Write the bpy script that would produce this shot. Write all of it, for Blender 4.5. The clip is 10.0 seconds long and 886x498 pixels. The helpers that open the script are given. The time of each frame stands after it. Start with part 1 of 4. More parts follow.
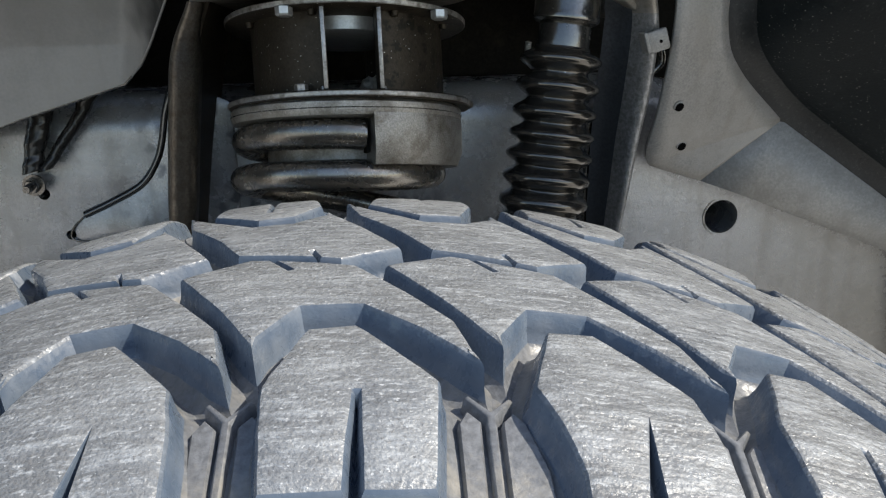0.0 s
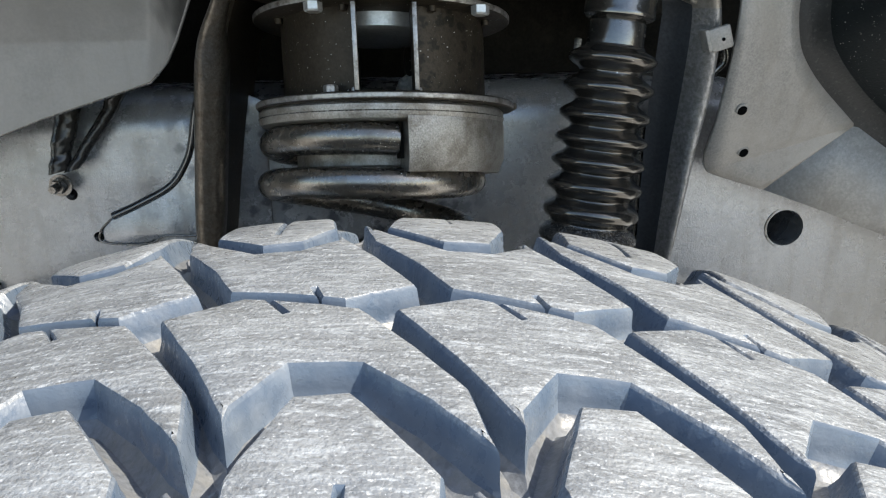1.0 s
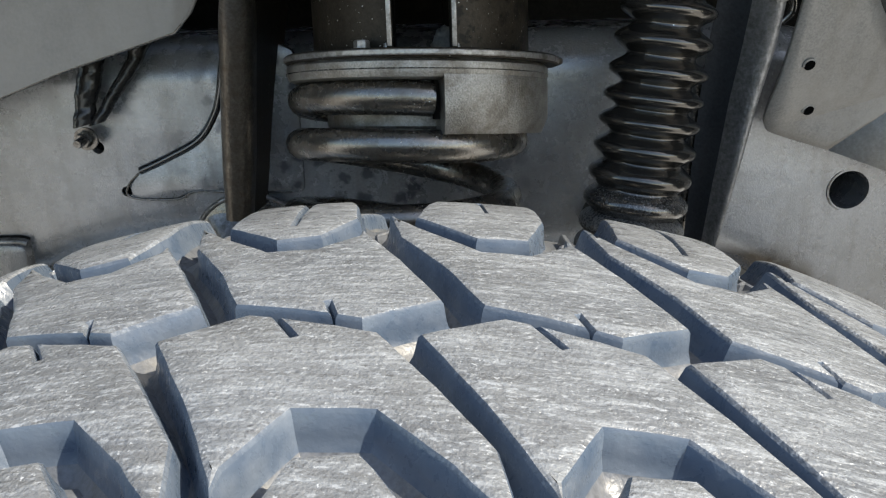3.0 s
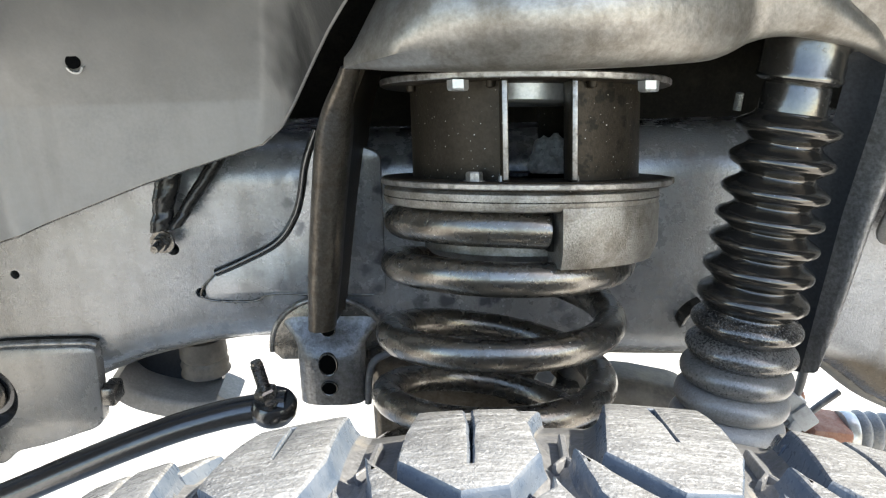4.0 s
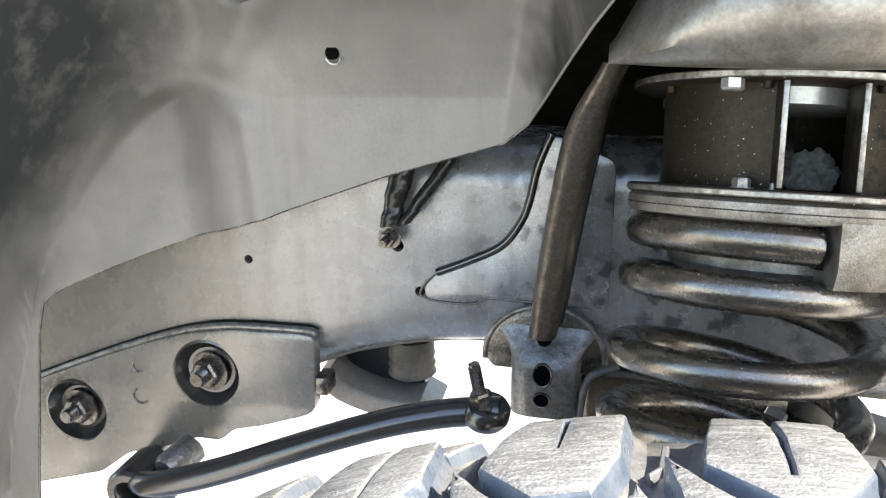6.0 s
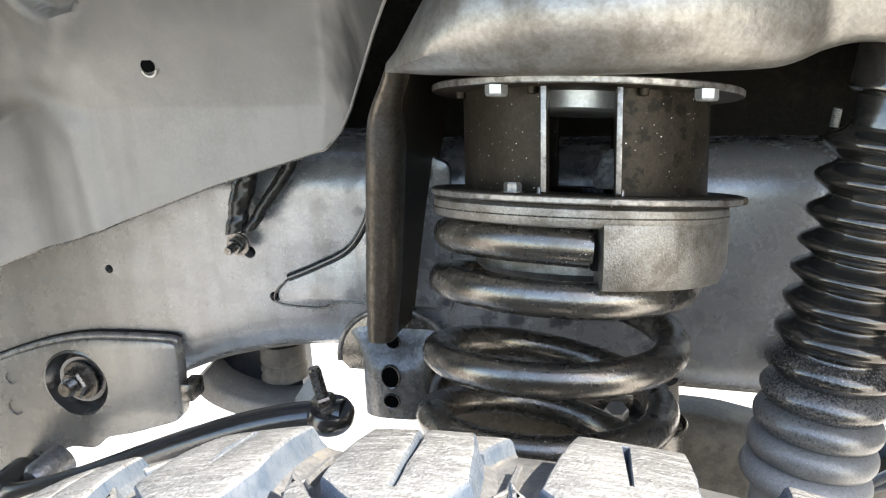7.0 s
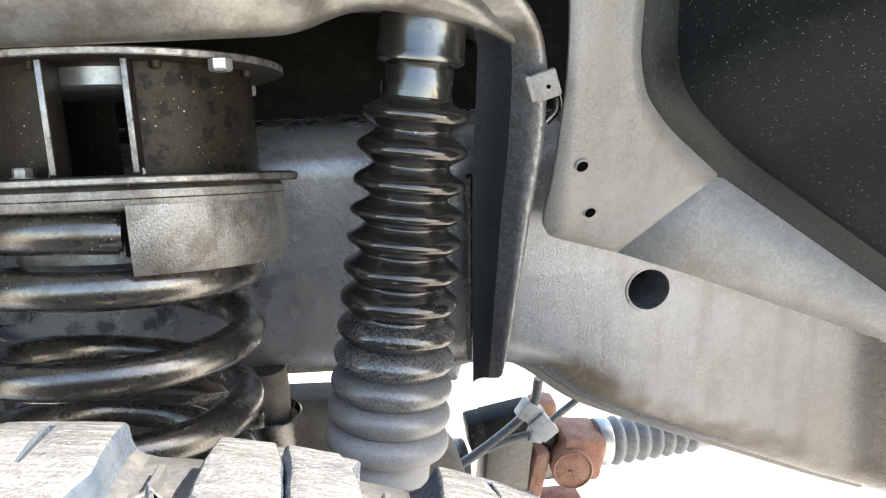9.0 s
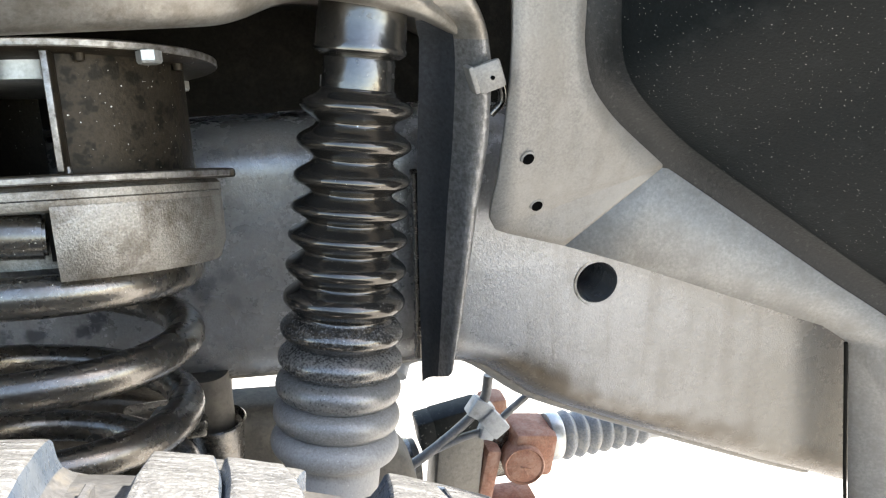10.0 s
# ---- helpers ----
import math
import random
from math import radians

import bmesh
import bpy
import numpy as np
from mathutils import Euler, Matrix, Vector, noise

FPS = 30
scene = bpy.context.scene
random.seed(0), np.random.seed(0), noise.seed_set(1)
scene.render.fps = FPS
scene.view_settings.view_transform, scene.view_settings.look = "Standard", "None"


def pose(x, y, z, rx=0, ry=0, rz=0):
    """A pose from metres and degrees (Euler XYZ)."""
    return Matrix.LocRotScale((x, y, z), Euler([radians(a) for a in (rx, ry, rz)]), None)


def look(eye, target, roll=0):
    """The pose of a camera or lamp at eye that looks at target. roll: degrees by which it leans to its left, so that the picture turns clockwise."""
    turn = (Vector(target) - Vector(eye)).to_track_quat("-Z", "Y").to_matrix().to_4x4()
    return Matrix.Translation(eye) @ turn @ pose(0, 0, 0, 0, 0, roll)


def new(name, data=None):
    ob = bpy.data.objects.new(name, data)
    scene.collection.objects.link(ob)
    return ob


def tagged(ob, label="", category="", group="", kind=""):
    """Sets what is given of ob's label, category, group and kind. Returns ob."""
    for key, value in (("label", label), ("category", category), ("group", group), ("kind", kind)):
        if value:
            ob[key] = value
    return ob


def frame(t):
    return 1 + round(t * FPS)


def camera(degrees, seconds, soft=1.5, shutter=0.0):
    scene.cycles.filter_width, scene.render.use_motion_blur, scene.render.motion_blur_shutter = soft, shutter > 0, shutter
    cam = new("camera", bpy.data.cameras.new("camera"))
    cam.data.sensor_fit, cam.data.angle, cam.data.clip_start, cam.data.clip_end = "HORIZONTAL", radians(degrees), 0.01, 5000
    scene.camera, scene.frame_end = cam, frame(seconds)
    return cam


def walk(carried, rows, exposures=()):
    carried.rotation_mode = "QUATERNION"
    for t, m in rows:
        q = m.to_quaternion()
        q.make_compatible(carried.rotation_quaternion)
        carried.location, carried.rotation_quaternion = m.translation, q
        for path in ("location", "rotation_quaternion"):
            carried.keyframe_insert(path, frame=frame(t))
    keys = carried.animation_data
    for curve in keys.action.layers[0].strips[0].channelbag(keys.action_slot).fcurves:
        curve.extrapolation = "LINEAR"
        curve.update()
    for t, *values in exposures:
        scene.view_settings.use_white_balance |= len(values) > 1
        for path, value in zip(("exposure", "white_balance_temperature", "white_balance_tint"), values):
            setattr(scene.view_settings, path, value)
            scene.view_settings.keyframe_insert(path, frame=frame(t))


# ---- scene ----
cam = camera(55.1, 10.0, soft=1.2)
PATH = [
    (0, (0.004, 0.006, 0.964), (0.291, 1.888, 0.349), -1.3),
    (0.5, (0.016, 0.032, 0.973), (0.239, 1.925, 0.367), -1.5),
    (1, (0.019, 0.047, 0.965), (0.186, 1.937, 0.333), -1.4),
    (1.5, (0.021, 0.059, 0.951), (0.151, 1.936, 0.273), -1.3),
    (2, (0.032, 0.061, 0.957), (0.125, 1.924, 0.235), -1.8),
    (2.2, (0.035, 0.06, 0.962), (0.109, 1.918, 0.225), -1.7),
    (3.3, (0.011, 0.103, 0.99), (0.066, 1.944, 0.21), -1.9),
    (3.5, (-0.002, 0.118, 1.007), (0.045, 1.962, 0.232), -2.1),
    (4, (-0.025, 0.136, 1.027), (0.004, 1.994, 0.288), -1.8),
    (4.5, (-0.061, 0.136, 1.025), (-0.16, 2.005, 0.321), -2.1),
    (5, (-0.091, 0.134, 1.023), (-0.293, 2.0, 0.332), -2.3),
    (5.2, (-0.102, 0.137, 1.016), (-0.351, 1.998, 0.329), -2.2),
    (6.3, (-0.04, 0.145, 1.007), (-0.404, 1.999, 0.351), -1.4),
    (6.5, (-0.015, 0.15, 1.012), (-0.374, 1.999, 0.34), -1.9),
    (7, (0.038, 0.157, 1.013), (-0.303, 2.007, 0.335), -2.9),
    (7.5, (0.068, 0.158, 1.006), (-0.12, 2.04, 0.355), -2.7),
    (8, (0.085, 0.157, 1.003), (0.124, 2.043, 0.337), -2.1),
    (8.5, (0.113, 0.152, 1.002), (0.297, 2.027, 0.331), -1.9),
    (9, (0.126, 0.162, 0.987), (0.433, 2.022, 0.32), -1.9),
    (9.5, (0.128, 0.168, 0.982), (0.522, 2.012, 0.314), -1.9),
    (10, (0.128, 0.173, 0.982), (0.559, 2.005, 0.307), -1.9),
]
EXPOSURES = [(0, 0.80, 7000, 8), (1.0, 1.36, 6950, 7), (2.0, 1.0, 7150, 8), (3.3, 1.15, 7050, 7), (4.0, 2.05, 7350, 8), (5.0, 2.3, 7600, 10), (7.0, 2.3, 7500, 10), (10, 2.25, 7500, 10)]
walk(cam, [(t, look(eye, target, roll)) for t, eye, target, roll in PATH], EXPOSURES)

# ---- world and sun ----
SUN_TO = Vector((0.75, -0.27, 0.85)).normalized()  # towards the sun
world = bpy.data.worlds.new("sky")
scene.world = world
world.use_nodes = True
wn = world.node_tree
sky = wn.nodes.new("ShaderNodeTexSky")
sky.sky_type, sky.sun_disc = "NISHITA", False
sky.sun_elevation = math.asin(SUN_TO.z)
sky.sun_rotation = math.atan2(SUN_TO.x, SUN_TO.y)
wn.links.new(sky.outputs["Color"], wn.nodes["Background"].inputs["Color"])
wn.nodes["Background"].inputs["Strength"].default_value = 0.15
sun_data = bpy.data.lights.new("sun", "SUN")
sun_data.energy, sun_data.angle, sun_data.color = 3.6, radians(0.53), (1.0, 0.95, 0.88)
sun = new("sun", sun_data)
sun.matrix_world = Matrix.Translation((2, -3, 5)) @ SUN_TO.to_track_quat("Z", "Y").to_matrix().to_4x4()


# ---- materials ----
def material(name, base, rough, metal=0.0, spots=None, spot_scale=40.0, spot_edge=(0.5, 0.62), spot_rough=None,
             grain=0.25, grain_scale=350.0, bump=0.15, bump_scale=600.0, streak=None, rise=None, drops=None, dust_metal=None, tint_patches=None, flecks=None):
    """A paint, rubber or metal: fine grain, larger spots of a second colour, relief and optional run marks."""
    m = bpy.data.materials.new(name)
    m.use_nodes = True
    nt = m.node_tree
    b = nt.nodes["Principled BSDF"]
    tc = nt.nodes.new("ShaderNodeTexCoord")

    def noise_tex(scale, detail=4.0, vec=None, rough_=0.6):
        n = nt.nodes.new("ShaderNodeTexNoise")
        n.inputs["Scale"].default_value, n.inputs["Detail"].default_value, n.inputs["Roughness"].default_value = scale, detail, rough_
        nt.links.new(vec or tc.outputs["Object"], n.inputs["Vector"])
        return n.outputs["Fac"]

    def ramp(fac, lo, hi, a=0.0, z=1.0):
        r = nt.nodes.new("ShaderNodeMapRange")
        r.inputs[1].default_value, r.inputs[2].default_value, r.inputs[3].default_value, r.inputs[4].default_value = lo, hi, a, z
        nt.links.new(fac, r.inputs[0])
        return r.outputs[0]

    def mix(fac, a, c, kind="MIX"):
        x = nt.nodes.new("ShaderNodeMix")
        x.data_type, x.blend_type = "RGBA", kind
        for sock, v in ((x.inputs[0], fac), (x.inputs[6], a), (x.inputs[7], c)):
            if isinstance(v, bpy.types.NodeSocket):
                nt.links.new(v, sock)
            elif isinstance(v, tuple):
                sock.default_value = (*v, 1.0)
            else:
                sock.default_value = v
        return x.outputs[2]

    dark = tuple(c * (1 - grain) for c in base)
    light = tuple(min(1, c * (1 + grain)) for c in base)
    col = mix(ramp(noise_tex(grain_scale), 0.3, 0.7), dark, light)
    col = mix(ramp(noise_tex(9.0), 0.35, 0.65, 0.0, 0.5), col, mix(1.0, col, (0.72, 0.72, 0.72), "MULTIPLY"))
    rgh = None
    if spots:
        field = noise_tex(spot_scale, 6.0, None, 0.7)
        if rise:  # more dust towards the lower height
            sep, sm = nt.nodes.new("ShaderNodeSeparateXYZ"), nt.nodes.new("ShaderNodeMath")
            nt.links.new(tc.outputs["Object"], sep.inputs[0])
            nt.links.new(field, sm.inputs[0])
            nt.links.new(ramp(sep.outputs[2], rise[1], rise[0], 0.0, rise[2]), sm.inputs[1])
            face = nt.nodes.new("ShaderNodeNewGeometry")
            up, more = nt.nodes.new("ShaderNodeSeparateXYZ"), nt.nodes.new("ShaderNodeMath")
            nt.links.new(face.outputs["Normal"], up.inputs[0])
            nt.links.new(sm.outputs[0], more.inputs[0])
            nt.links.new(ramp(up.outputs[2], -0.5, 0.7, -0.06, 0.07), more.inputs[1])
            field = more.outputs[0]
        f = ramp(field, *spot_edge)
        col = mix(f, col, spots)
        if dust_metal is not None:
            nt.links.new(ramp(f, 0, 1, metal, dust_metal), b.inputs["Metallic"])
        if spot_rough is not None:
            rgh = ramp(f, 0, 1, rough, spot_rough)
    if drops:  # dried drops: round marks in patches
        size, radius, tint, strength, middle, reach = drops
        vor = nt.nodes.new("ShaderNodeTexVoronoi")
        vor.inputs["Scale"].default_value = size
        wob = nt.nodes.new("ShaderNodeMix")
        wob.data_type = "VECTOR"
        wob.inputs[0].default_value = 0.012
        nn = nt.nodes.new("ShaderNodeTexNoise")
        nn.inputs["Scale"].default_value = size * 2.2
        nt.links.new(tc.outputs["Object"], nn.inputs["Vector"])
        nt.links.new(tc.outputs["Object"], wob.inputs[4])
        nt.links.new(nn.outputs["Color"], wob.inputs[5])
        nt.links.new(wob.outputs[1], vor.inputs["Vector"])
        near = ramp(vor.outputs["Distance"], radius * 0.55, radius, strength, 0.0)
        patch = nt.nodes.new("ShaderNodeMath")
        patch.operation = "MULTIPLY"
        nt.links.new(near, patch.inputs[0])
        far = nt.nodes.new("ShaderNodeVectorMath")
        far.operation = "DISTANCE"
        far.inputs[1].default_value = middle
        nt.links.new(tc.outputs["Object"], far.inputs[0])
        nt.links.new(ramp(far.outputs["Value"], reach, reach * 0.6), patch.inputs[1])
        col = mix(patch.outputs[0], col, tint)
    for middle, inner, outer, tint in tint_patches or ():  # tinted patches with wavy borders: painted shade on the liner, brown dirt on the rail
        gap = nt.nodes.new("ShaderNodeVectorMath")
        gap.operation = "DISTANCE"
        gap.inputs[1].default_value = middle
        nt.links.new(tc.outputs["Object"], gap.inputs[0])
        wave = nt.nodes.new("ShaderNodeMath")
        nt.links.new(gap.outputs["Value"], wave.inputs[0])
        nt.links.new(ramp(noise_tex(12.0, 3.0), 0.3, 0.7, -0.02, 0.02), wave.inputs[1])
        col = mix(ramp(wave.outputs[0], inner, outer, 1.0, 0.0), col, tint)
    if streak:
        mp = nt.nodes.new("ShaderNodeMapping")
        mp.inputs["Scale"].default_value = (60, 60, 5)
        nt.links.new(tc.outputs["Object"], mp.inputs["Vector"])
        col = mix(ramp(noise_tex(1.0, 5.0, mp.outputs[0]), 0.5, 0.72, 0, 0.45), col, streak)
    if flecks:
        speck = ramp(noise_tex(flecks, 0.0), 0.825, 0.845)
        col = mix(speck, col, (0.62, 0.60, 0.56))
        if not b.inputs["Metallic"].is_linked:
            nt.links.new(ramp(speck, 0, 1, metal, 0.0), b.inputs["Metallic"])
    nt.links.new(col, b.inputs["Base Color"])
    if rgh is None:
        rgh = ramp(noise_tex(60.0), 0.3, 0.7, rough * 0.85, min(1, rough * 1.15))
    nt.links.new(rgh, b.inputs["Roughness"])
    if not b.inputs["Metallic"].is_linked:
        b.inputs["Metallic"].default_value = metal
    if bump:
        bp = nt.nodes.new("ShaderNodeBump")
        bp.inputs["Strength"].default_value, bp.inputs["Distance"].default_value = bump, 0.001
        nt.links.new(noise_tex(bump_scale, 3.0), bp.inputs["Height"])
        nt.links.new(bp.outputs[0], b.inputs["Normal"])
    return m


def tread_material():
    """Worn dusty rubber: streaks from scrubbing, fine grit that glints, each block different."""
    m = bpy.data.materials.new("dusty_tread_rubber")
    m.use_nodes = True
    nt = m.node_tree
    b = nt.nodes["Principled BSDF"]
    tc, info = nt.nodes.new("ShaderNodeTexCoord"), nt.nodes.new("ShaderNodeObjectInfo")
    shift = nt.nodes.new("ShaderNodeVectorMath")
    shift.operation = "ADD"
    nt.links.new(tc.outputs["Object"], shift.inputs[0])
    nt.links.new(info.outputs["Random"], shift.inputs[1])

    def tex(scale, stretch=(1, 1, 1), detail=4.0):
        mp, n = nt.nodes.new("ShaderNodeMapping"), nt.nodes.new("ShaderNodeTexNoise")
        mp.inputs["Scale"].default_value, mp.inputs["Rotation"].default_value = stretch, (0, 0, 0.35)
        n.inputs["Scale"].default_value, n.inputs["Detail"].default_value = scale, detail
        nt.links.new(shift.outputs[0], mp.inputs["Vector"])
        nt.links.new(mp.outputs[0], n.inputs["Vector"])
        return n.outputs["Fac"]

    def span(fac, lo, hi, a, z):
        r = nt.nodes.new("ShaderNodeMapRange")
        for k, v in enumerate((lo, hi, a, z)):
            r.inputs[k + 1].default_value = v
        nt.links.new(fac, r.inputs[0])
        return r.outputs[0]

    def blend(fac, a, c):
        x = nt.nodes.new("ShaderNodeMix")
        x.data_type = "RGBA"
        nt.links.new(fac, x.inputs[0])
        for sock, v in ((x.inputs[6], a), (x.inputs[7], c)):
            if isinstance(v, tuple):
                sock.default_value = (*v, 1)
            else:
                nt.links.new(v, sock)
        return x.outputs[2]

    # broad worn patches, then scrub marks that run across the tread, then grit
    col = blend(span(tex(38, (0.7, 1.3, 1)), 0.32, 0.68, 0, 1), (0.126, 0.136, 0.150), (0.226, 0.240, 0.258))
    col = blend(span(tex(14), 0.35, 0.65, 0, 0.45), col, (0.165, 0.168, 0.168))
    scrub = tex(150, (0.42, 2.1, 1), 5.0)
    col = blend(span(scrub, 0.52, 0.66, 0, 0.65), col, (0.296, 0.314, 0.336))
    col = blend(span(scrub, 0.46, 0.34, 0, 0.45), col, (0.130, 0.135, 0.143))
    scratch, grit = tex(620, (0.55, 1.5, 1), 3.0), tex(900, (1, 1, 1), 2.0)
    col = blend(span(scratch, 0.56, 0.68, 0, 0.7), col, (0.365, 0.385, 0.41))
    col = blend(span(scratch, 0.42, 0.32, 0, 0.4), col, (0.13, 0.133, 0.14))
    col = blend(span(grit, 0.66, 0.74, 0, 0.8), col, (0.48, 0.50, 0.525))
    col = blend(span(grit, 0.40, 0.30, 0, 0.6), col, (0.10, 0.10, 0.105))
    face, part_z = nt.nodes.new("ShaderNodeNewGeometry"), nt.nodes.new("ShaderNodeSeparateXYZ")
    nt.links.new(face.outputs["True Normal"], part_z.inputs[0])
    # plain rubber side faces; their blue, sky-lit shade is put into the colour
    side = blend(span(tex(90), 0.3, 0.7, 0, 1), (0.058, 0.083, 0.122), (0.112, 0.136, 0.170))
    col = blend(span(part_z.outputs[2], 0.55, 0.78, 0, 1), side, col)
    nt.links.new(col, b.inputs["Base Color"])
    nt.links.new(span(tex(300, (0.5, 1.6, 1)), 0.3, 0.7, 0.12, 0.60), b.inputs["Roughness"])
    height = nt.nodes.new("ShaderNodeMath")
    height.operation = "ADD"
    nt.links.new(tex(150, (0.42, 2.1, 1)), height.inputs[0])
    nt.links.new(span(tex(800), 0, 1, 0, 0.6), height.inputs[1])
    bp = nt.nodes.new("ShaderNodeBump")
    nt.links.new(span(part_z.outputs[2], 0.55, 0.78, 0.15, 0.85), bp.inputs["Strength"])
    bp.inputs["Distance"].default_value = 0.0012
    nt.links.new(height.outputs[0], bp.inputs["Height"])
    nt.links.new(bp.outputs[0], b.inputs["Normal"])
    return m


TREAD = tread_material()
GROOVE = material("groove_rubber", (0.14, 0.148, 0.162), 0.36, 0, (0.22, 0.21, 0.19), 60, (0.50, 0.72), 0.6, 0.3, 500, 0.4, 300)
BLACK = material("satin_black_steel", (0.19, 0.18, 0.166), 0.26, 0.9, (0.16, 0.13, 0.10), 220, (0.55, 0.90), 0.5, 0.25, 420, 0.3, 260)
COIL = material("spring_enamel", (0.262, 0.247, 0.225), 0.25, 0.92, (0.125, 0.102, 0.078), 80, (0.42, 0.82), 0.36, 0.16, 700, 0.12, 700, flecks=1000)
ROOF = material("dusty_pressed_steel", (0.345, 0.325, 0.292), 0.40, 0.75, (0.115, 0.092, 0.066), 34, (0.44, 0.76), 0.50, 0.16, 420, 0.32, 210)
LEG = material("brown_dusted_steel", (0.150, 0.132, 0.110), 0.33, 0.85, (0.080, 0.062, 0.045), 140, (0.48, 0.78), 0.5, 0.3, 420, 0.6, 260)
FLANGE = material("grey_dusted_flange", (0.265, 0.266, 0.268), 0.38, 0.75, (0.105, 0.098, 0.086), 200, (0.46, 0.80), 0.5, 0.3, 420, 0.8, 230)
# dark paint made darker still by the shade of hollows
SHADED_HOLLOW = material("shaded_hollow_paint", (0.042, 0.046, 0.052), 0.42, 0.4, (0.085, 0.085, 0.086), 300, (0.6, 0.9), 0.45, 0.25, 420, 0.4, 300)
DIRT = material("dirty_chassis_paint", (0.17, 0.155, 0.132), 0.42, 0.15, (0.17, 0.155, 0.13), 70, (0.46, 0.74), 0.55, 0.25, 230, 0.45, 300)
CABLE = material("grey_cable", (0.10, 0.10, 0.102), 0.4, 0, (0.18, 0.175, 0.17), 90, (0.5, 0.7), 0.5, 0.2, 420, 0.2, 400)
# near-black for recesses and closing panels, their shade put into the colour
CAVITY = material("matt_black_cavity", (0.012, 0.011, 0.009), 0.8, 0, (0.024, 0.021, 0.017), 60, (0.5, 0.75), 0.9, 0.3, 420, 0.3, 300)
SPACER = material("bare_dark_steel", (0.034, 0.027, 0.019), 0.44, 0.40, (0.056, 0.045, 0.032), 150, (0.5, 0.9), 0.55, 0.25, 500, 0.25, 450, None, None, (105, 0.47, (0.009, 0.008, 0.006), 0.8, (0.085, 0.58, 0.905), 0.085), flecks=950)
EDGE = material("worn_steel", (0.33, 0.315, 0.295), 0.36, 0.75, (0.12, 0.105, 0.09), 110, (0.46, 0.66), 0.55, 0.25, 500, 0.3, 400)
CAST = material("dusty_cast_seat", (0.36, 0.340, 0.308), 0.37, 0.78, (0.105, 0.082, 0.058), 42, (0.44, 0.72), 0.5, 0.30, 900, 0.50, 950)
RAIL = material("grey_chassis_paint", (0.350, 0.355, 0.363), 0.26, 0.48, (0.245, 0.244, 0.240), 38, (0.46, 0.84), 0.36, 0.22, 520, 0.22, 700, (0.135, 0.122, 0.105), None, (62, 0.42, (0.070, 0.076, 0.092), 0.85, (-0.02, 0.72, 0.80), 0.16), None, [((-0.48, 0.74, 0.70), 0.12, 0.30, (0.235, 0.222, 0.200)), ((0.62, 0.70, 0.60), 0.07, 0.36, (0.175, 0.162, 0.140)), *[((x, 0.70, z), 0.036, 0.060, (0.080, 0.064, 0.046)) for x, z in ((0.24, 0.672), (0.285, 0.655), (0.325, 0.628), (0.37, 0.604), (0.42, 0.582), (0.47, 0.560), (0.53, 0.535), (0.59, 0.51))]])
LINER = material("dusty_grey_plastic", (0.230, 0.216, 0.197), 0.38, 0.12, (0.295, 0.272, 0.243), 8, (0.45, 0.65), 0.45, 0.24, 620, 0.25, 800, (0.165, 0.145, 0.120))
# dark patches paint in shade of fold and overhang, plus bare plastic at left
LINER_SHADED = material("worn_shaded_plastic", (0.245, 0.230, 0.210), 0.34, 0.0, (0.300, 0.278, 0.250), 6, (0.40, 0.70), 0.40, 0.08, 420, 0.15, 500, (0.185, 0.170, 0.150), None, None, None, [((-0.62, 0.50, 1.10), 0.30, 0.42, (0.026, 0.028, 0.026)), ((0.10, 0.55, 0.93), 0.218, 0.240, (0.020, 0.019, 0.017)), ((-0.20, 0.60, 1.07), 0.08, 0.175, (0.115, 0.110, 0.101))])
# paler version of the liner plastic, for the lower facet and the cup rim
PALE_GREY = material("paler_grey_plastic", (0.310, 0.292, 0.266), 0.48, 0.05, (0.22, 0.205, 0.183), 60, (0.45, 0.75), 0.5, 0.2, 420, 0.25, 600, (0.21, 0.20, 0.185))
FOLD = material("scuffed_plastic_edge", (0.016, 0.0165, 0.0160), 0.42, 0.0, (0.085, 0.082, 0.076), 300, (0.56, 0.84), 0.55, 0.25, 420, 0.4, 400)
DARKLINER = material("black_plastic", (0.0080, 0.0100, 0.0103), 0.45, 0, (0.019, 0.021, 0.021), 25, (0.55, 0.75), 0.6, 0.2, 500, 0.25, 600, flecks=1300)
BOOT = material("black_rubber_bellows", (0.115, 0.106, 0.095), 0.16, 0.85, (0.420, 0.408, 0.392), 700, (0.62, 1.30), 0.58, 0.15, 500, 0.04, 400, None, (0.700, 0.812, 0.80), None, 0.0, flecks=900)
CAP = material("satin_cap", (0.185, 0.178, 0.166), 0.21, 0.92, (0.10, 0.092, 0.08), 200, (0.55, 0.8), 0.4, 0.15, 420, 0.12, 300)
BAR = material("gloss_black_bar", (0.12, 0.12, 0.122), 0.22, 0.85, (0.10, 0.09, 0.08), 160, (0.6, 0.9), 0.4, 0.15, 420, 0.15, 300)
TAPE = material("black_tape", (0.030, 0.028, 0.026), 0.2, 0.2, (0.012, 0.012, 0.011), 120, (0.5, 0.6), 0.3, 0.3, 420, 0.8, 180)
DUSTBOOT = material("dusty_rubber_boot", (0.27, 0.275, 0.28), 0.42, 0, (0.36, 0.345, 0.32), 130, (0.5, 0.62), 0.75, 0.25, 500, 0.3, 420)
ZINC = material("zinc_plate", (0.52, 0.52, 0.50), 0.34, 0.7, (0.36, 0.36, 0.34), 200, (0.5, 0.7), 0.4, 0.1, 500, 0.1, 500)
BOLT = material("oiled_bolt_steel", (0.19, 0.178, 0.162), 0.26, 0.85, (0.06, 0.053, 0.045), 150, (0.5, 0.7), 0.4, 0.2, 500, 0.1, 500)
